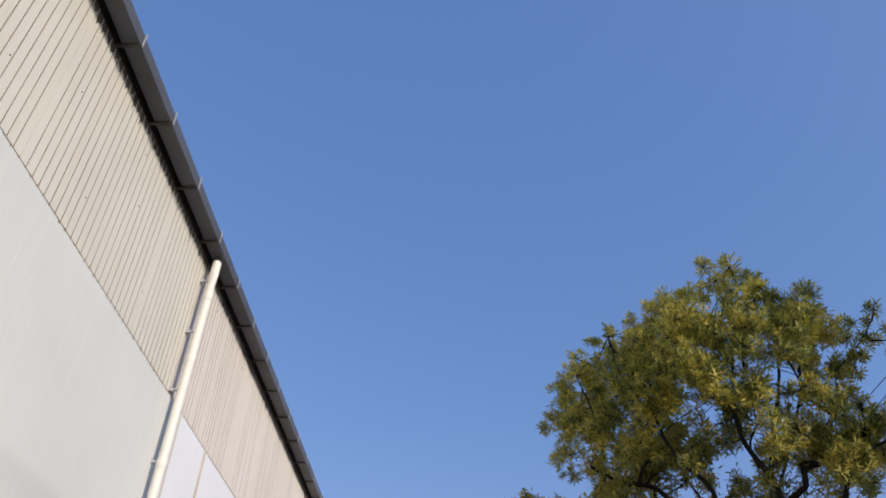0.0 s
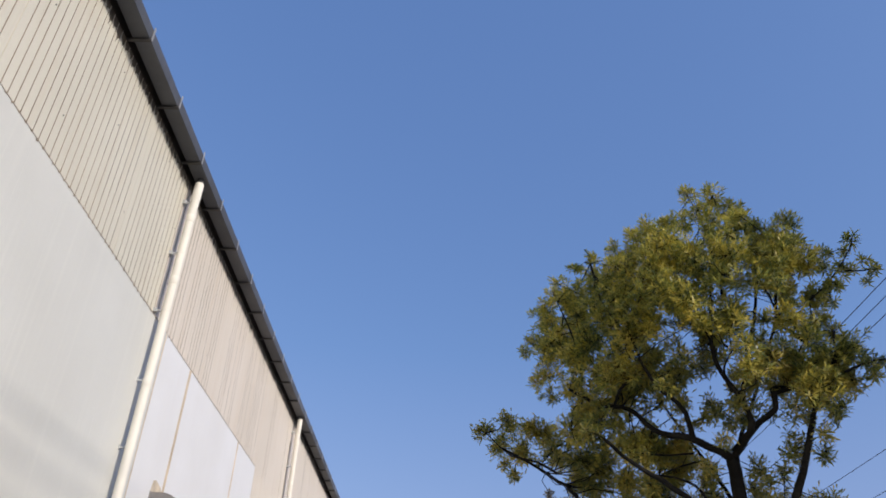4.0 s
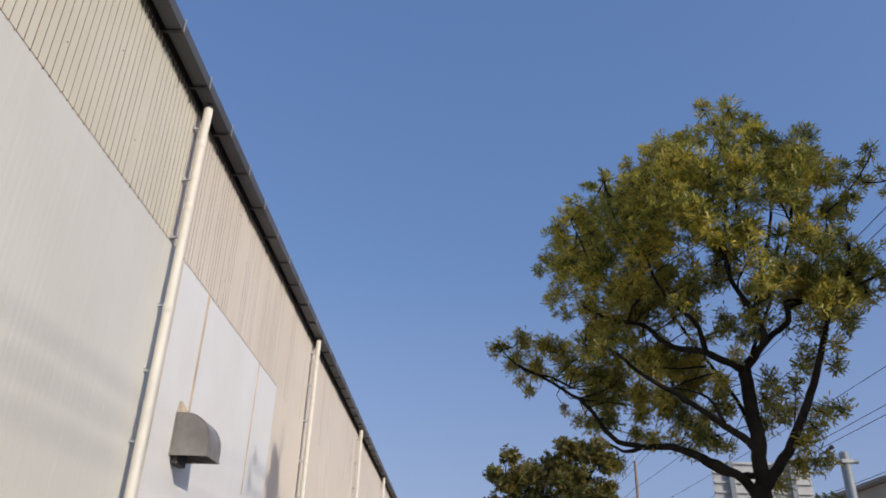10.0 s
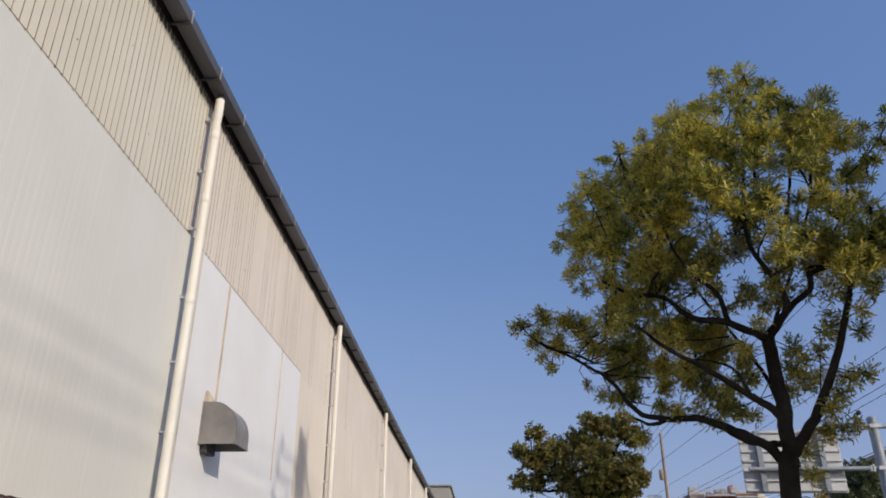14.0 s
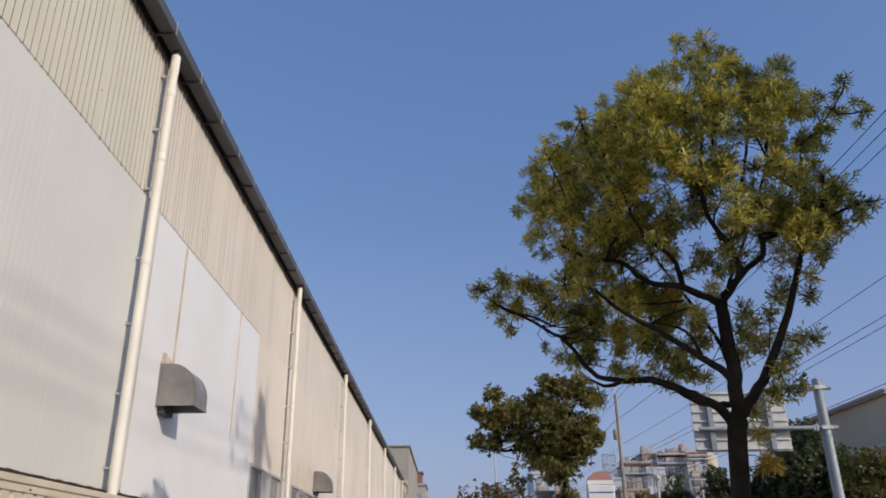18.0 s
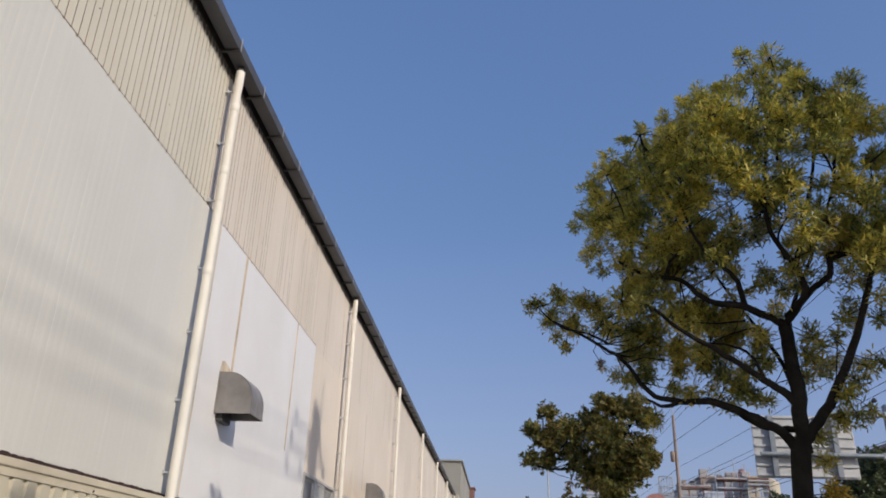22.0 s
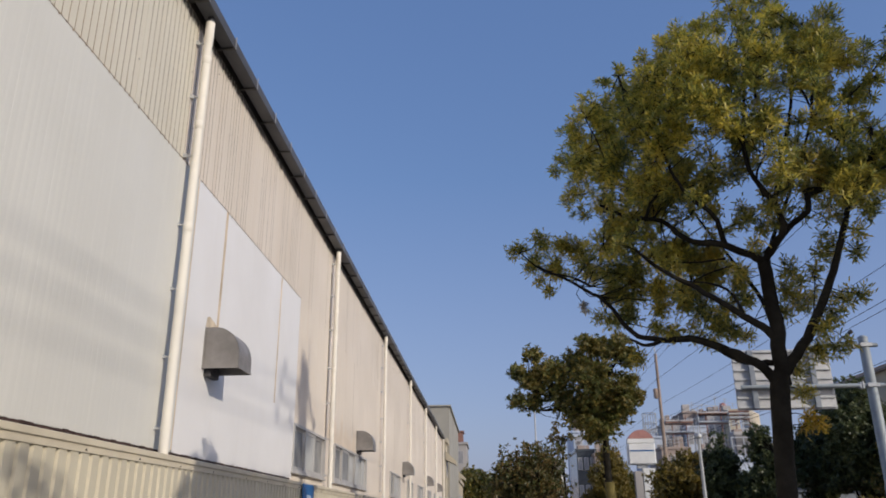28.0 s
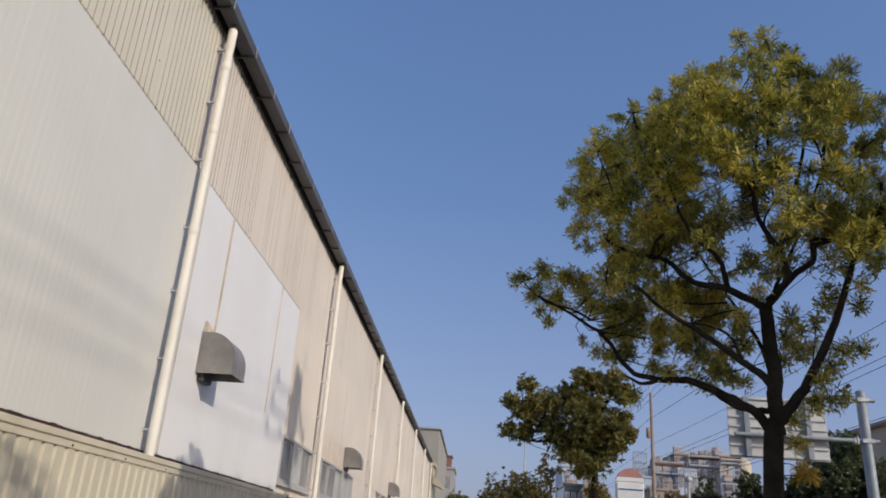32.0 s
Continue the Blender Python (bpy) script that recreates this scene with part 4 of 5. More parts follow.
lower += [clump_at(az, el, r * (1.45 if 20.8 < az < 25.5 and el < 17 else 1.2), (-0.1 if el > 18 else 0.1) + rng.normal() * 0.15) for az, el, r in LOW + MID]
lower += [clump_at(az + rng.normal() * 0.7, el + rng.normal() * 0.7, r * 1.0, 0.3 + rng.normal() * 0.25) for az, el, r in (LEFT + LOW) * 2 if 8.5 < az < 19.5 and el <= 19.5]
lower += [clump_at(az + rng.normal() * 0.5, el + rng.normal() * 0.4, r * 1.1, 0.4 + rng.normal() * 0.2) for az, el, r in LEFT if az < 9 and el <= 21]
lower += [clump_at(az + rng.normal() * 0.9, el + rng.normal() * 0.9, r * 0.8, 0.3 + rng.normal() * 0.25) for az, el, r in MID if el > 18]
rosettes("lower_crown", street_tree, lower, limbs + [trunk_line[16:]], M_LEAF_SHADE, 2.1, 9, 0.050, 0.0104, 0.0, 0.35)
rosettes("dry_leaf_bunch", street_tree, [clump_at(7.7, 15.0, 0.038, 0.1)], limbs, M_DRY, 1.6, 12, 0.045, 0.011, 0.1)
rosettes("yellow_shoot", street_tree, [clump_at(22.2, 6.3, 0.055, -0.1), clump_at(21.8, 5.7, 0.04, -0.1), clump_at(22.7, 6.0, 0.035, -0.1)], [trunk_line[10:]], M_TURNED, 1.6, 10, 0.05, 0.0105, 0.0, 0.3)
# loose sprigs along the limbs
sprigs = []
for i in (0, 2, 3, 4, 6, 7, 13, 14, 16, 18, 19):
    for k in range(12):
        a = limbs[i][int((0.25 + 0.75 * rng.random()) * (len(limbs[i]) - 1))]
        sprigs.append((a + Vector((rng.normal() * 0.08, 0.04 + abs(rng.normal()) * 0.12, 0.03 + abs(rng.normal()) * 0.09)), 0.025 + 0.03 * rng.random()))
rosettes("limb_foliage", street_tree, sprigs, limbs, M_LEAF_SHADE, 1.6, 9, 0.048, 0.0105, 0.0, 0.5)


def round_tree(at, label, top, low, radius, mat, group="", stem=0.12, per=0.5, leaf=0.16, wide=0.06, lobes_n=26, lean=0.0, name="street_tree", squash=1.0, leafcount=9):
    """A tree of forked limbs with a lobed crown between the heights low and top."""
    x, y = at
    t = thing(name, (x, y, 0), label, "tree", group)
    mid = (low + top) / 2
    part("trunk", Geo().tube(curve_points([(x, y, -0.1), (x + rng.normal() * 0.04, y, low * 0.5), (x + lean * 0.3, y, low + 0.2), (x + lean * 0.6, y, mid)], 4), [stem * (1.25 - 0.75 * i / 12) for i in range(13)], 10), M_BARK, t, smooth=True)
    ls, lo = [], []
    for k in range(7):
        a = 2 * math.pi * (k + rng.random() * 0.6) / 7
        e = Vector((x + lean + radius * 0.58 * math.cos(a), y + radius * 0.58 * math.sin(a), low + (top - low) * (0.35 + 0.38 * rng.random())))
        s = Vector((x + lean * 0.3, y, low * (0.75 + 0.35 * rng.random())))
        ls.append(limb(t, [s, s.lerp(e, 0.5) + Vector((0, 0, 0.12 * radius)), e], stem * 0.5, stem * 0.12, n=6))
    for k in range(lobes_n):
        d = Vector(rng.normal(size=3)).normalized()
        rr = 0.35 + 0.45 * rng.random()
        c = Vector((x + lean + d.x * radius * rr, y + d.y * radius * rr, mid + d.z * (top - low) / 2 * rr * squash))
        lo.append((c, radius * (0.22 + 0.14 * rng.random())))
    crown(t, lo, ls, mat, per, leafcount, leaf, wide, fuzz=0.25)
    return t


tree2 = thing("street_tree", (2.4, 15.8, 0), "street tree with a dark green crown spreading to one side", "tree", "street trees in a row")
limbs2 = []
part("trunk_wrap", Geo().tube([(2.4, 15.8, 0.9), (2.385, 15.8, 1.6), (2.38, 15.8, 2.3)], [0.1, 0.096, 0.09], 14), M_WRAP, tree2, "ochre wrap round the lower trunk", smooth=True)
H2 = 16.0
part("trunk", Geo().tube(curve_points([(2.4, 15.8, -0.1), (2.38, 15.8, 1.2), polar(8.5, 3.5, H2), polar(8.5, 6.5, H2), polar(8.3, 9.0, H2)], 4), [0.092 - 0.003 * i for i in range(17)], 12), M_BARK, tree2, smooth=True)
for pts in (((8.5, 5.5), (7.0, 7.0), (5.0, 8.3), (3.0, 9.2)), ((8.5, 6.0), (6.0, 7.5), (4.0, 7.6), (2.2, 7.9)), ((8.4, 7.0), (8.8, 9.5), (9.8, 11.0), (10.0, 12.0)), ((8.4, 7.5), (7.6, 10.0), (7.2, 12.0)), ((8.5, 6.0), (9.8, 7.5), (10.6, 8.5))):
    limbs2.append(limb(tree2, [polar(az, el, H2 + rng.normal() * 0.2) for az, el in pts], 0.05, 0.012, n=7))
CROWN2 = ((2.4, 8.3, 0.14), (3.6, 8.2, 0.18), (2.5, 10.4, 0.15), (3.6, 11.6, 0.15), (3.7, 9.8, 0.26), (5.1, 10.3, 0.26), (5.5, 8.8, 0.26), (6.8, 10.8, 0.26), (7.6, 12.3, 0.17), (8.7, 11.8, 0.22), (10.0, 11.9, 0.22), (10.6, 11.1, 0.17), (8.0, 9.8, 0.37), (6.8, 7.5, 0.34), (8.7, 8.2, 0.37), (10.1, 8.5, 0.26), (10.4, 9.4, 0.15), (11.0, 8.3, 0.13), (8.3, 6.4, 0.30), (9.8, 7.3, 0.22), (7.8, 5.8, 0.15))
lobes2 = []
for az, el, r in CROWN2:
    for off in (-0.5, 0.3):
        lobes2.append((polar(az, el, H2 + off + rng.normal() * 0.2), r * 0.85))
crown(tree2, lobes2, limbs2, M_LEAF2, 3.2, 11, 0.10, 0.034, 0.008, inner=0.1, cull=-0.7, fuzz=0.38)
round_tree((1.75, 33.0), "street tree with a green and russet crown", 4.8, 1.2, 1.9, M_RUSSET, "street trees in a row", 0.1, 0.5, 0.14, 0.06)
round_tree((2.9, 42.0), "street tree with a russet and green crown", 4.6, 1.8, 1.6, M_RUSSET, "street trees in a row", 0.1, 0.4, 0.16, 0.07)
round_tree((2.85, 1.05), "street tree whose leaves throw dappled shade on the fence", 5.62, 4.5, 0.72, M_LEAF, "street trees in a row", 0.07, 0.9, 0.1, 0.025, 14)
round_tree((3.2, 33.8), "slender young street tree with russet leaves", 5.75, 4.2, 0.62, M_RUSSET, "street trees in a row", 0.05, 0.6, 0.12, 0.055, 9)
for x, y, top in ((-1.7, 97, 8.2), (-0.6, 108, 8.0), (0.4, 124, 7.5), (-2.6, 118, 9.0)):
    round_tree((x, y), "leafy green tree far down the street", top, 2.5, 2.6, M_LEAF2, "trees down the street", 0.2, 0.25, 0.35, 0.16, 20, name="far_tree")
# tall square trees on the far side, out of view, added to shade the fence
for y, half in ((1.15, 2.3), (12.4, 1.45)):
    t = thing("clipped_tree", (10.3, y, 0), "tall unseen square-crowned evergreen added to shade the fence", "tree", "clipped trees across the road")
    part("trunk", Geo().tube([(10.3, y, -0.2), (10.32, y, 3.0), (10.3, y, 8.6)], [0.16, 0.13, 0.05], 12), M_BARK, t, smooth=True)
    n = int(4000 * half)
    c = np.stack([10.3 + rng.uniform(-0.6, 0.6, n), y + rng.uniform(-half, half, n), rng.uniform(4.6, 10.15, n)], 1)
    nn = rng.normal(size=(n, 3)) + np.array([0, 0, 0.6])
    part("crown", leaf_mesh("leaves", c, nn / np.linalg.norm(nn, axis=1)[:, None], M_LEAF3, 6, 0.2, 0.09), None, t, kind="stuff")
# trees across the road
for az, h, top, r, mat, lab in ((16.0, 27, 4.5, 0.78, M_LEAF3, "clipped dark green evergreen across the road"), (18.75, 26, 4.65, 0.76, M_LEAF3, "dark green evergreen across the road"),
                               (21.9, 28, 4.4, 0.9, M_LEAF3, "dark green evergreen behind the street tree"), (24.5, 26.5, 5.5, 1.35, M_LEAF3, "tall dark evergreen behind the road sign"), (28.4, 25, 4.4, 1.5, M_LEAF2, "green garden tree beside the pale building"),
                               (13.6, 30, 4.0, 1.25, M_LEAF4, "yellowing shrub tree across the road"), (8.5, 37, 4.8, 1.15, M_LEAF4, "yellowing shrub tree behind the street trees"), (9.6, 40, 4.4, 1.3, M_LEAF2, "green tree behind the shop sign"),
                               (12.6, 38, 3.8, 1.2, M_LEAF2, "green shrub beside the shop sign"), (24.8, 20, 2.1, 0.5, M_LEAF4, "small yellow-green shrub beside the road sign")):
    p = polar(az, 0, h)
    round_tree((p[0], p[1]), lab, top, {1.35: 2.2, 0.9: 1.9}.get(r, 0.5), r, mat, "trees across the road", 0.09, 2.3, 0.11, 0.05, 42, name="roadside_tree", squash=1.2)

# ---- road sign seen from behind ----
SH = 22.0
def sp(az, el):
    return polar(az, el, SH)


sign = thing("direction_sign", (sp(26.05, 0)[0], sp(26.05, 0)[1], 0), "back of a grey road direction sign on a galvanised pole", "road sign")
pb = sp(26.05, 0)
part("pole", Geo().tube([(pb[0], pb[1], -0.2), (pb[0], pb[1], 2.3), (pb[0], pb[1], 2.35), (pb[0], pb[1], 5.93)], [0.165, 0.15, 0.135, 0.118], 20), M_POLE, sign, smooth=True)
part("pole_cap", Geo().tube([(pb[0], pb[1], 5.93), (pb[0], pb[1], 5.95), (pb[0], pb[1], 6.0)], [0.126, 0.126, 0.05], 20), M_POLE, sign, smooth=True)
# the board hangs square to the street
X0, X1, Z0, Z1, SY = 6.34, 8.79, 4.17, 5.70, pb[1]
part("board", Geo().box((X0, SY + 0.12, Z0), (X1, SY + 0.15, Z1), 0.006), M_SIGNBACK, sign)
for k in range(7):
    z = Z0 + 0.04 + k * (Z1 - Z0 - 0.12) / 6
    part("stiffener", Geo().box((X0 + 0.01, SY + 0.075, z), (X1 - 0.01, SY + 0.118, z + 0.05), 0.006), M_SIGNBACK, sign)
for fx in (0.18, 0.80):
    x = X0 + (X1 - X0) * fx
    part("upright", Geo().box((x - 0.07, SY + 0.0, Z0 + 0.02), (x + 0.07, SY + 0.073, Z1 - 0.02), 0.01), M_UPRIGHT, sign, "blue-grey steel upright")
for z, x0 in ((4.72, X0 + 0.1), (5.74, X0 + 1.7)):
    a = part("arm", Geo().tube([(x0, SY - 0.04, z), (pb[0] + 0.3, SY - 0.04, z)], 0.055, 12), M_POLE, sign, smooth=True)
    part("flange", Geo().box((pb[0] - 0.27, SY - 0.12, z - 0.09), (pb[0] - 0.22, SY + 0.05, z + 0.09), 0.01).box((pb[0] - 0.33, SY - 0.10, z - 0.075), (pb[0] - 0.28, SY + 0.03, z + 0.075), 0.01).box((pb[0] - 0.15, SY - 0.14, z - 0.05), (pb[0] + 0.15, SY + 0.14, z + 0.05), 0.01), M_GALV, a)

sensor_a, sensor_b = polar(24.15, 10.75, 21.2), polar(25.4, 11.6, 21.2)
sens = part("sensor_arm", Geo().tube([sensor_a, sensor_b], 0.03, 8), M_GALV, sign)
part("sensor_head", Geo().tube([sensor_b.lerp(sensor_a, 0.12), sensor_b, sensor_b.lerp(sensor_a, -0.1)], [0.03, 0.06, 0.05], 8), M_IRON, sens)

# ---- utility poles and cables ----
def utility_pole(x, y, top, arms=True):
    u = thing("utility_pole", (x, y, 0), "tall grey-brown concrete utility pole" + (" with crossarms" if arms else ""), "utility pole", "utility poles along the road")
    part("shaft", Geo().tube([(x, y, -0.2), (x, y, top)], [0.15, 0.09], 14), M_CONC, u, smooth=True)
    if not arms:
        part("transformer", Geo().tube([(x - 0.24, y, top - 3.1), (x - 0.24, y, top - 3.05), (x - 0.24, y, top - 2.45), (x - 0.24, y, top - 2.4)], [0.1, 0.15, 0.15, 0.08], 14), M_CONC, u, smooth=True)
    for z, lo, hi in ((top - 0.35, -0.6, 1.1), (top - 1.1, -0.9, 0.6), (top - 2.0, -0.9, 0.5)) if arms else ():
        part("crossarm", Geo().box((x + lo, y - 0.05, z - 0.05), (x + hi, y + 0.05, z + 0.05), 0.01), M_GALV, u)
        for k in range(3):
            xx = x + lo + 0.06 + (hi - lo - 0.12) * k / 2
            part("insulator", Geo().tube([(xx, y, z + 0.05), (xx, y, z + 0.1), (xx, y, z + 0.2), (xx, y, z + 0.22)], [0.06, 0.05, 0.07, 0.03], 8), M_SIGNWHITE, u)
    if arms:
        for z, ys in ((top - 0.42, (y - 1.65,)), (top - 0.80, (y - 1.8,)), (top - 1.2, (y - 1.95, y - 1.1))):
            part("side_arm", Geo().box((x - 0.018, y - 2.0, z - 0.018), (x + 0.018, y + 0.3, z + 0.018)), M_GALV, u)
            for yy in ys:
                part("insulator", Geo().tube([(x, yy, z + 0.03), (x, yy, z + 0.06), (x, yy, z + 0.17), (x, yy, z + 0.2)], [0.05, 0.06, 0.06, 0.04], 8), M_SIGNWHITE, u)
        part("switch_box", Geo().tube([(x - 0.1, y - 0.15, top - 1.5), (x - 0.1, y - 0.15, top - 1.4), (x - 0.1, y - 0.15, top - 0.1), (x - 0.1, y - 0.15, top)], [0.14, 0.23, 0.26, 0.16], 14), M_GALV, u, smooth=True)
    part("lightning_rod", Geo().tube([(x, y + 0.1, top - 0.3), (x, y + 0.1, top + 0.6)], [0.04, 0.03], 6), M_GALV, u)
    return u


PX = 11.9
P0, P1 = 2.7, 53.5
utility_pole(PX, P0, 13.55)
utility_pole(PX, P1, 12.5, False)
# cables: ratio of height over the eye to sideways distance, sideways distance
for ratio, cx in ((0.940, 11.9), (0.904, 12.3), (0.868, 12.75), (0.752, 11.7), (0.600, 12.2), (0.518, 11.8), (0.497, 11.9), (0.376, 11.8), (0.362, 11.9)):
    z = EYE[2] + ratio * cx
    c = []
    for k in range(-12, 41):
        yy = P0 + (P1 - P0) * k / 20
        f = (k % 20) / 20
        c.append((cx, yy, z + 0.25 - 0.35 * 4 * f * (1 - f)))
    tagged(part("overhead_cable", Geo().tube(c, 0.013 if ratio > 0.7 else 0.010, 5), M_WIRE), "thin black overhead cable strung between utility poles", "cable", "overhead cables")

# ---- shop sign, lamp posts ----
SB = polar(10.9, 0, 34)
shop = thing("shop_sign", (SB[0], SB[1], 0), "white boxed shop sign with a faded red top", "sign")
part("mast", Geo().box((SB[0] - 0.02, SB[1] - 0.12, -0.1), (SB[0] + 0.5, SB[1] + 0.12, 3.6), 0.02), M_SIGNWHITE, shop)
part("side_mast", Geo().box((SB[0] - 0.36, SB[1] - 0.1, -0.1), (SB[0] - 0.04, SB[1] + 0.1, 3.5), 0.02), M_PALE, shop)
part("box", Geo().box((SB[0] - 0.57, SB[1] - 0.18, 3.75), (SB[0] + 0.57, SB[1] + 0.18, 4.62), 0.05), M_SIGNWHITE, shop)
part("neck", Geo().box((SB[0] - 0.2, SB[1] - 0.08, 3.6), (SB[0] + 0.2, SB[1] + 0.08, 3.75)), M_GALV, shop)
part("shoulder", Geo().prism([(SB[0] - 0.57, 4.625), (SB[0] + 0.57, 4.625), (SB[0] + 0.54, 4.80), (SB[0] - 0.54, 4.80)], "y", SB[1] - 0.17, SB[1] + 0.17), M_SIGNWHITE, shop)
part("top", Geo().prism([(SB[0] - 0.53, 4.804), (SB[0] + 0.53, 4.804), (SB[0] + 0.42, 4.97), (SB[0] + 0.24, 5.11), (SB[0], 5.17), (SB[0] - 0.24, 5.11), (SB[0] - 0.42, 4.97)], "y", SB[1] - 0.17, SB[1] + 0.17), M_SIGNRED, shop, "faded red rounded sign top")
part("lettering_bar", Geo().box((SB[0] - 0.5, SB[1] - 0.186, 4.28), (SB[0] + 0.5, SB[1] - 0.182, 4.34)), M_BLUE, shop)
for az, h, top in ((14.85, 20, 3.45), (3.55, 42, 8.0)):
    p = polar(az, 0, h)
    lamp = thing("lamp_post", (p[0], p[1], 0), "slender pale steel lamp post", "lamp post", "lamp posts")
    part("shaft", Geo().tube([(p[0], p[1], -0.1), (p[0], p[1], top * 0.4), (p[0], p[1], top)], [0.06, 0.05, 0.035], 12), M_GALV, lamp, smooth=True)
    part("lamp_head", Geo().tube([(p[0], p[1], top), (p[0], p[1], top + 0.05), (p[0], p[1], top + 0.12)], [0.07, 0.1, 0.04], 12), M_GALV, lamp, smooth=True)


# ---- buildings round about ----
def building(name, lo, hi, mat, label, roof="flat", storeys=0, bays=0, sides="y", roofmat=None, parapet=0.3):
    (x0, y0, z0), (x1, y1, z1) = lo, hi
    b = thing(name, ((x0 + x1) / 2, (y0 + y1) / 2, 0), label, "building")
    part("wall", Geo().box(lo, hi), mat, b)
    if roof == "flat":
        part("roof", Geo().box((x0 - 0.15, y0 - 0.15, z1), (x1 + 0.15, y1 + 0.15, z1 + parapet), 0.02), roofmat or mat, b)
    elif roof == "gable_x":
        part("roof", Geo().prism([(y0 - 0.3, z1 - 0.05), (y1 + 0.3, z1 - 0.05), ((y0 + y1) / 2, z1 + (y1 - y0) * 0.22)], "x", x0 - 0.2, x1 + 0.2), roofmat or M_ROOF, b)
    else:
        part("roof", Geo().prism([(x0 - 0.3, z1 - 0.05), (x1 + 0.3, z1 - 0.05), ((x0 + x1) / 2, z1 + (x1 - x0) * 0.22)], "y", y0 - 0.2, y1 + 0.2), roofmat or M_ROOF, b)
    for s in range(storeys):
        zz = z0 + (z1 - z0) * (s + 0.35) / storeys
        hh = (z1 - z0) / storeys * 0.42
        for k in range(bays):
            if "y" in sides:
                w = (x1 - x0) / bays
                xa = x0 + w * (k + 0.22)
                win = part("window", Geo().box((xa - 0.06, y0 - 0.05, zz - 0.06), (xa + w * 0.56 + 0.06, y0 - 0.004, zz + hh + 0.06)), M_ALU, b)
                part("pane", Geo().box((xa, y0 - 0.06, zz), (xa + w * 0.56, y0 - 0.054, zz + hh)), M_FARPANE, win)
            if "x" in sides:
                w = (y1 - y0) / bays
                ya = y0 + w * (k + 0.22)
                xs, d = (x0, -1) if "-" in sides else (x1, 1)
                win = part("window", Geo().box((min(xs + d * 0.004, xs + d * 0.05), ya - 0.06, zz - 0.06), (max(xs + d * 0.004, xs + d * 0.05), ya + w * 0.56 + 0.06, zz + hh + 0.06)), M_ALU, b)
                part("pane", Geo().box((min(xs + d * 0.054, xs + d * 0.06), ya, zz), (max(xs + d * 0.054, xs + d * 0.06), ya + w * 0.56, zz + hh)), M_FARPANE, win)
    return b


building("warehouse", (-12, 59.6, 0), (-2.85, 78, 9.95), M_GREYWALL, "tall grey-brown clad warehouse beyond the factory", parapet=0.12)
building("annex", (-6, 57.0, 0), (-3.0, 59.3, 7.0), M_CREAM, "small cream annex between factory and warehouse", storeys=2, bays=2, sides="x", parapet=0.3)
building("low_shop", (-7, 79, 0), (-3.0, 95, 5.4), M_CREAM, "low cream shop building with a canopy", storeys=1, bays=3, sides="x", parapet=0.4)
for x, y, z, lab in ((-3.0, 57.6, 5.9, "cream entrance canopy on the annex"), (-3.0, 80.5, 5.9, "cream entrance canopy on the low shop")):
    can = thing("entrance_canopy", (x, y, z), lab, "canopy", "entrance canopies")
    part("slab", Geo().prism([(x, z + 0.5), (x + 0.75, z - 0.2), (x + 0.75, z - 0.45), (x, z - 0.1)], "y", y - 0.7, y + 1.2), M_CREAM, can)
building("stair_tower", (-4.3, 108, 0), (-3.3, 111, 13.2), M_REDROOF, "narrow reddish-brown stair tower", parapet=0.2)
building("office_block", (-9, 100, 0), (-2.6, 107.5, 10.8), M_PALE, "pale office block far down the street", storeys=3, bays=3, sides="xy")
hall = building("cream_hall", (14, 24.3, 0), (30, 31.5, 6.46), M_CREAM, "cream rendered hall with a thin flat roof edge", storeys=1, bays=4, sides="x-", roofmat=M_TAN, parapet=0.18)


def far_block(name, az0, az1, el, h, mat, label, storeys=3, bays=3, depth=8.0, roof="flat", roofmat=None):
    """A building whose front stands square to the street h metres off, between two bearings."""
    x0, x1 = h * math.tan(radians(az0)), h * math.tan(radians(az1))
    top = EYE[2] + h / math.cos(radians((az0 + az1) / 2)) * math.tan(radians(el))
    b = building(name, (x0, h, 0), (x1, h + depth, top), mat, label, roof, storeys, bays, "y", roofmat)
    top += 0.3
    for k in range(random.randint(2, 4)):
        w, hh, xx, yy = random.uniform(0.4, 1.4), random.uniform(0.4, 1.6), random.uniform(x0 + 0.3, max(x0 + 0.4, x1 - 1.4)), h + random.uniform(0.3, depth - 2)
        part("rooftop_unit", Geo().box((xx, yy, top), (xx + w, yy + w, top + hh), 0.03), random.choice((M_GALV, M_PALE, M_ROOF, M_TAN)), b)
    for k in range(random.randint(1, 3)):
        xx, yy, hh = random.uniform(x0, x1), h + random.uniform(0.2, depth - 0.2), random.uniform(1.2, 3.2)
        mast = part("antenna", Geo().tube([(xx, yy, top), (xx, yy, top + hh)], 0.05, 5), M_GALV, b)
        part("aerial", Geo().box((xx - 0.5, yy - 0.03, top + hh * 0.9), (xx + 0.5, yy + 0.03, top + hh * 0.9 + 0.05)).box((xx - 0.3, yy - 0.03, top + hh * 0.75), (xx + 0.3, yy + 0.03, top + hh * 0.75 + 0.05)), M_GALV, mast)
    rail = part("roof_railing", Geo().box((x0, h + 0.05, top + 0.95), (x1, h + 0.1, top + 1.0)).box((x0, h + 0.05, top + 0.5), (x1, h + 0.1, top + 0.54)), M_GALV, b)
    n = max(2, int((x1 - x0) / 1.2))
    for k in range(n + 1):
        xx = x0 + (x1 - x0 - 0.05) * k / n
        part("rail_post", Geo().box((xx, h + 0.05, top), (xx + 0.05, h + 0.1, top + 0.95)), M_GALV, rail)
    return b


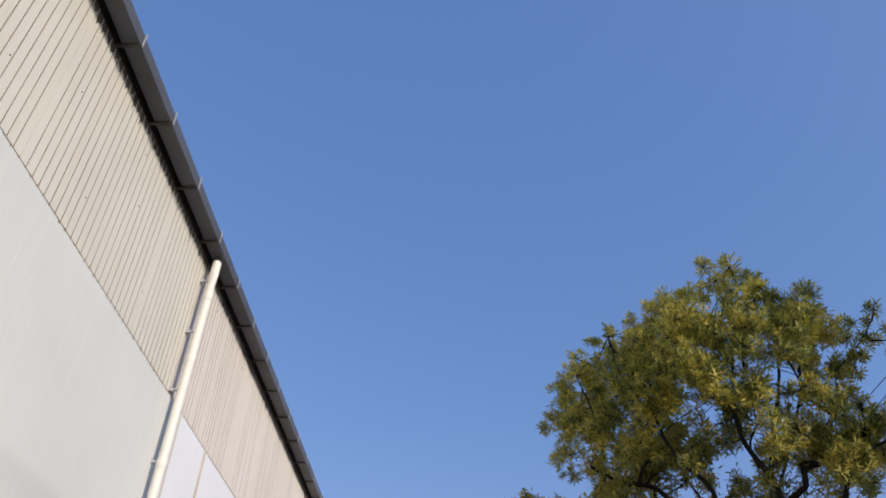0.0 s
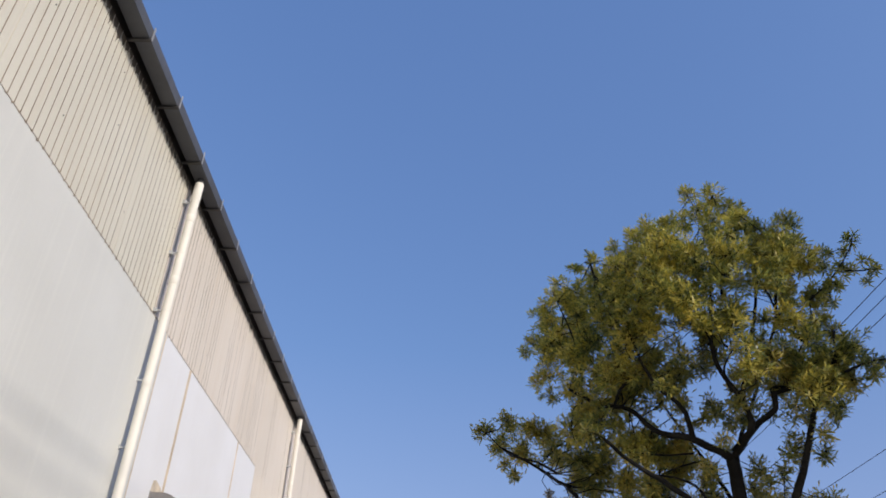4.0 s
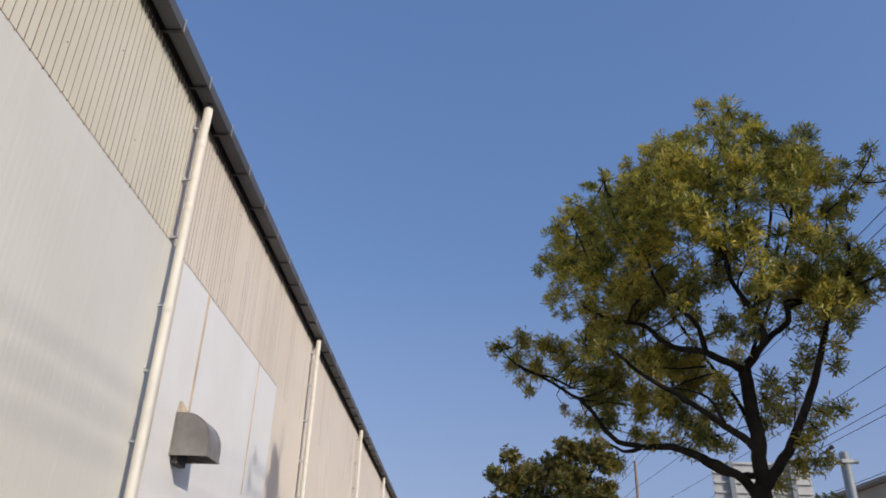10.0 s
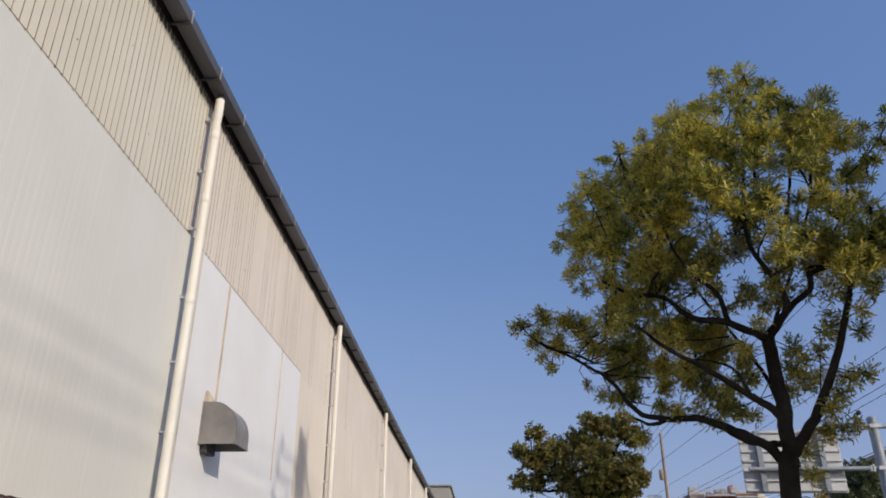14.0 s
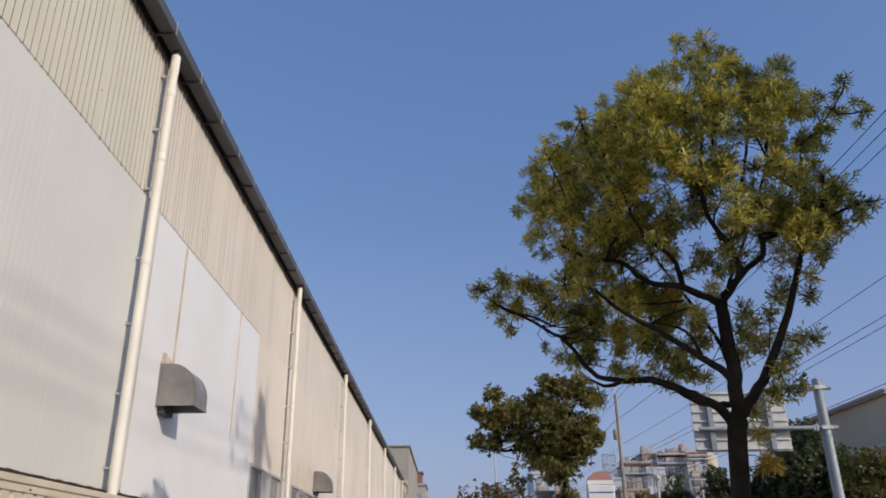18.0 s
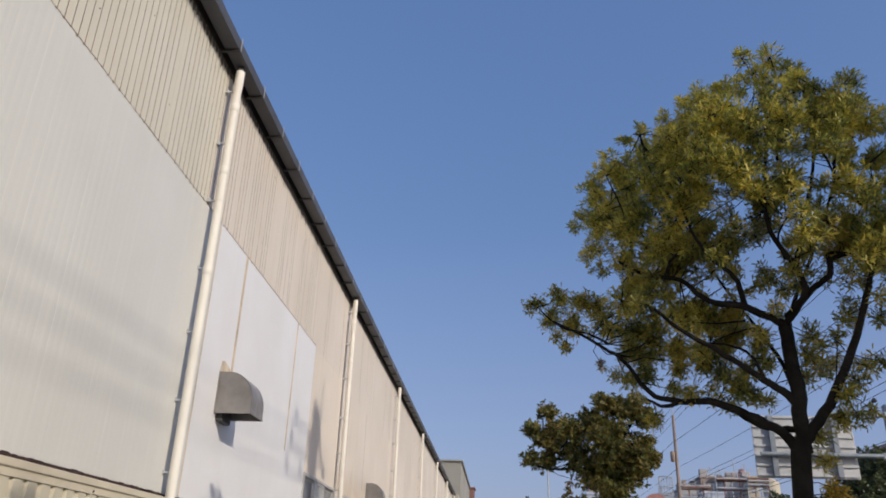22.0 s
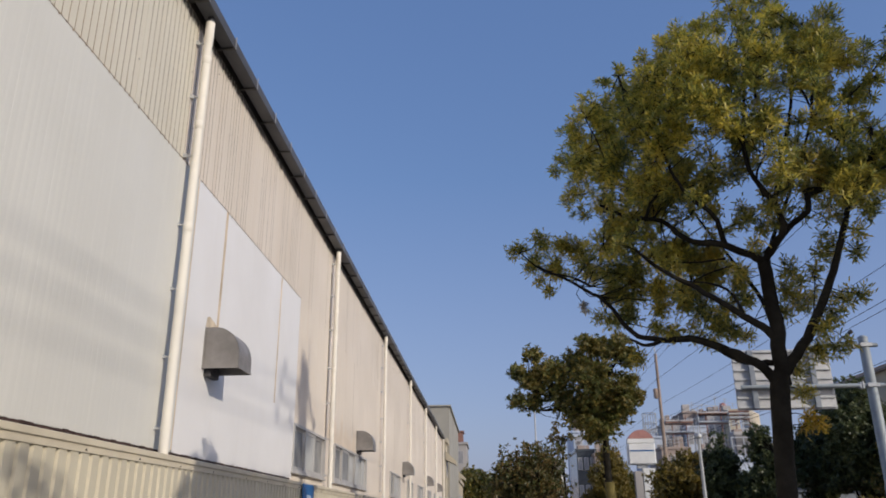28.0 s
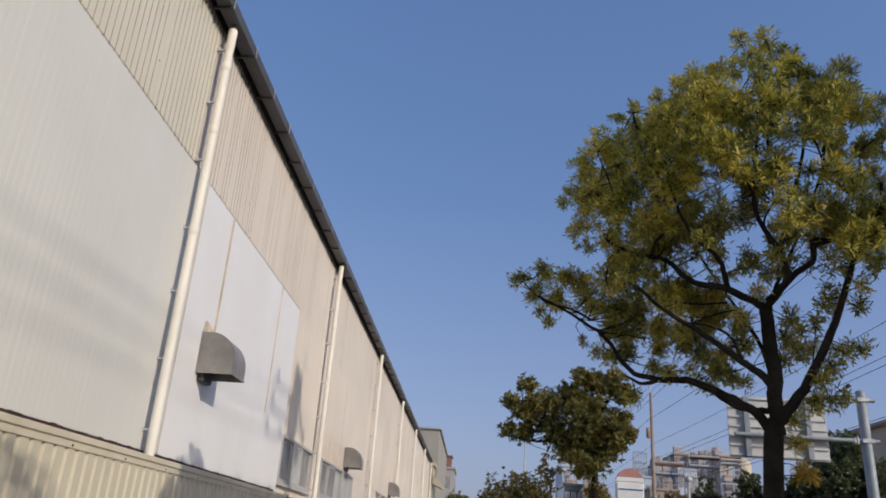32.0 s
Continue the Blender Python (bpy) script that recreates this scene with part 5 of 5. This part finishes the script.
far_block("apartment_block", 12.75, 13.7, 6.3, 120, M_PALE, "white apartment block on the skyline", 5, 2)
far_block("apartment_block", 14.15, 15.5, 6.0, 118, M_BLUEWALL, "low white building on the skyline", 4, 3)
far_block("apartment_block", 14.0, 15.7, 7.0, 135, M_TAN, "grey-brown building block on the skyline", 5, 4)
far_block("factory_shed", 15.6, 17.05, 6.9, 128, M_PALE, "long pinkish-grey shed on the skyline", 2, 6)
far_block("water_tower", 17.05, 17.7, 7.0, 125, M_CREAM, "tan tower block on the skyline", 5, 1)
far_block("house", 11.2, 12.6, 5.4, 115, M_BLUEWALL, "blue-grey house block on the skyline", 3, 2)
far_block("house", 12.3, 14.2, 4.6, 100, M_TAN, "brown house in front of the skyline", 3, 4)
far_block("house", 15.2, 17.2, 4.4, 100, M_PALE, "pale house in front of the skyline", 3, 4)
far_block("house", 17.3, 19.5, 4.6, 95, M_TAN, "tan house in front of the skyline", 3, 4)
far_block("tall_block", 6.25, 6.95, 5.9, 95, M_BLUEWALL, "slim blue-white tower block behind the street trees", 6, 1)
far_block("dark_block", 6.4, 7.7, 4.6, 90, M_GLASSDK, "dark glazed office building behind the street trees", 3, 3)
far_block("house", 7.7, 9.4, 4.3, 88, M_TAN, "brown house behind the street trees", 3, 3)
far_block("shop_building", 4.2, 5.4, 3.0, 80, M_SIGNWHITE, "low white shop building behind the street trees", 2, 3)
far_block("office_block", -0.4, 0.6, 2.3, 170, M_PALE, "pale building at the far end of the street", 3, 4)
far_block("office_block", 0.9, 2.2, 1.9, 190, M_BLUEWALL, "blue-grey building at the far end of the street", 3, 5)
far_block("site_shed", 17.0, 18.6, 3.7, 45, M_BLUEWALL, "pale blue-white shed between the evergreens", 1, 1, 4.0)
far_block("site_wall", 18.5, 25.5, 1.6, 40, M_UPRIGHT, "long low blue-grey wall behind the evergreens", 1, 8, 0.6)
# storage tank and water tank frame on the skyline
tank_at = polar(18.4, 0, 122)
tank = thing("storage_tank", (tank_at[0], tank_at[1], 0), "beige cylindrical storage tank on the skyline", "tank")
part("shell", Geo().tube([(tank_at[0], tank_at[1], 0), (tank_at[0], tank_at[1], 15.9), (tank_at[0], tank_at[1], 16.6)], [1.25, 1.25, 0.3], 24), M_CREAM, tank, smooth=True)
for z in (6, 10, 14):
    part("hoop", Geo().tube([(tank_at[0], tank_at[1], z), (tank_at[0], tank_at[1], z + 0.25)], 1.3, 24), M_GALV, tank)
ball_at = Vector((39.35, 129, 19.3))
ball = thing("red_tank", ball_at, "round red water tank on the shed roof", "tank")
part("shell", Geo().tube([ball_at + Vector((0, 2, 0.55 * math.cos(a))) for a in (math.pi * k / 8 for k in range(8, -1, -1))], [0.05 + 0.55 * math.sin(math.pi * k / 8) for k in range(9)], 16), M_SIGNRED, ball, smooth=True)
part("stand", Geo().tube([ball_at + Vector((0, 2, -1.3)), ball_at + Vector((0, 2, -0.5))], 0.5, 10), M_GALV, ball)
cage_at = polar(11.97, 6.0, 116)
cage = thing("roof_frame", cage_at, "round steel tank frame on a rooftop", "frame")
for z in (0.0, 1.2, 2.6):
    ring = [cage_at + Vector((1.0 * math.cos(a), 3 + 1.0 * math.sin(a), z)) for a in (2 * math.pi * k / 16 for k in range(17))]
    part("ring", Geo().tube(ring, 0.06, 5), M_GALV, cage)
for k in range(8):
    a = 2 * math.pi * k / 8
    part("post", Geo().tube([cage_at + Vector((math.cos(a), 3 + math.sin(a), -1.5)), cage_at + Vector((math.cos(a), 3 + math.sin(a), 2.6))], 0.06, 5), M_GALV, cage)
# steel pipe racks on the skyline
M_RACK = material("rusty_red_steel", (0.26, 0.15, 0.12), 0.8, var=0.25, scale=2)
for az0, az1, h, el0, el1 in ((12.7, 14.6, 111, 5.6, 6.9), (15.0, 17.0, 109, 6.2, 7.35), (17.0, 18.3, 108, 6.4, 7.2)):
    x0, x1 = h * math.tan(radians(az0)), h * math.tan(radians(az1))
    za, zb = (EYE[2] + h / math.cos(radians(az0)) * math.tan(radians(e)) for e in (el0, el1))
    rack = thing("pipe_rack", ((x0 + x1) / 2, h, 0), "rusty steel pipe rack standing among the skyline buildings", "pipe rack", "pipe racks")
    count = max(3, int((x1 - x0) / 0.9))
    for k in range(count + 1):
        xx = x0 + (x1 - x0) * k / count
        part("post", Geo().box((xx - 0.07, h - 0.07, 0), (xx + 0.07, h + 0.07, zb - 0.5 * (k % 3))), M_RACK if k % 2 else M_GALV, rack)
    for k, z in enumerate((za, (za + zb) / 2, zb - 1.1)):
        part("beam", Geo().box((x0, h - 0.12, z), (x1, h - 0.075, z + 0.16)), M_RACK, rack)
        part("pipe", Geo().tube([(x0, h - 0.3, z + 0.33), ((x0 + x1) / 2, h - 0.3, z + 0.33), (x1, h - 0.3, z + 0.33)], 0.14, 8), (M_GALV, M_RACK, M_PALE)[k], rack, smooth=True)
    for k in range(count):
        xa, xb = x0 + (x1 - x0) * k / count, x0 + (x1 - x0) * (k + 1) / count
        part("brace", Geo().tube([(xa, h + 0.1, za), (xb, h + 0.1, zb - 1.1)], 0.05, 5), M_GALV, rack)
# flowering hedge along the far kerb
hedge_c, hedge_n = [], []
for k in range(1500):
    p = Vector((9.5 + 0.7 * rng.random(), 14 + 26 * rng.random(), 0.2 + 1.45 * rng.random() ** 0.6))
    hedge_c.append(p), hedge_n.append(Vector((rng.normal(), rng.normal(), 1.0)).normalized())
hedge = thing("flowering_hedge", (9.8, 27, 0), "low green hedge with magenta blossoms along the far kerb", "hedge")
part("foliage", leaf_mesh("leaves", hedge_c, hedge_n, M_FLOWER, 7, 0.12, 0.07), None, hedge, kind="stuff")
part("stems", Geo().box((9.7, 14, -0.13), (10.0, 40, 0.9)), M_BARK, hedge, kind="stuff")
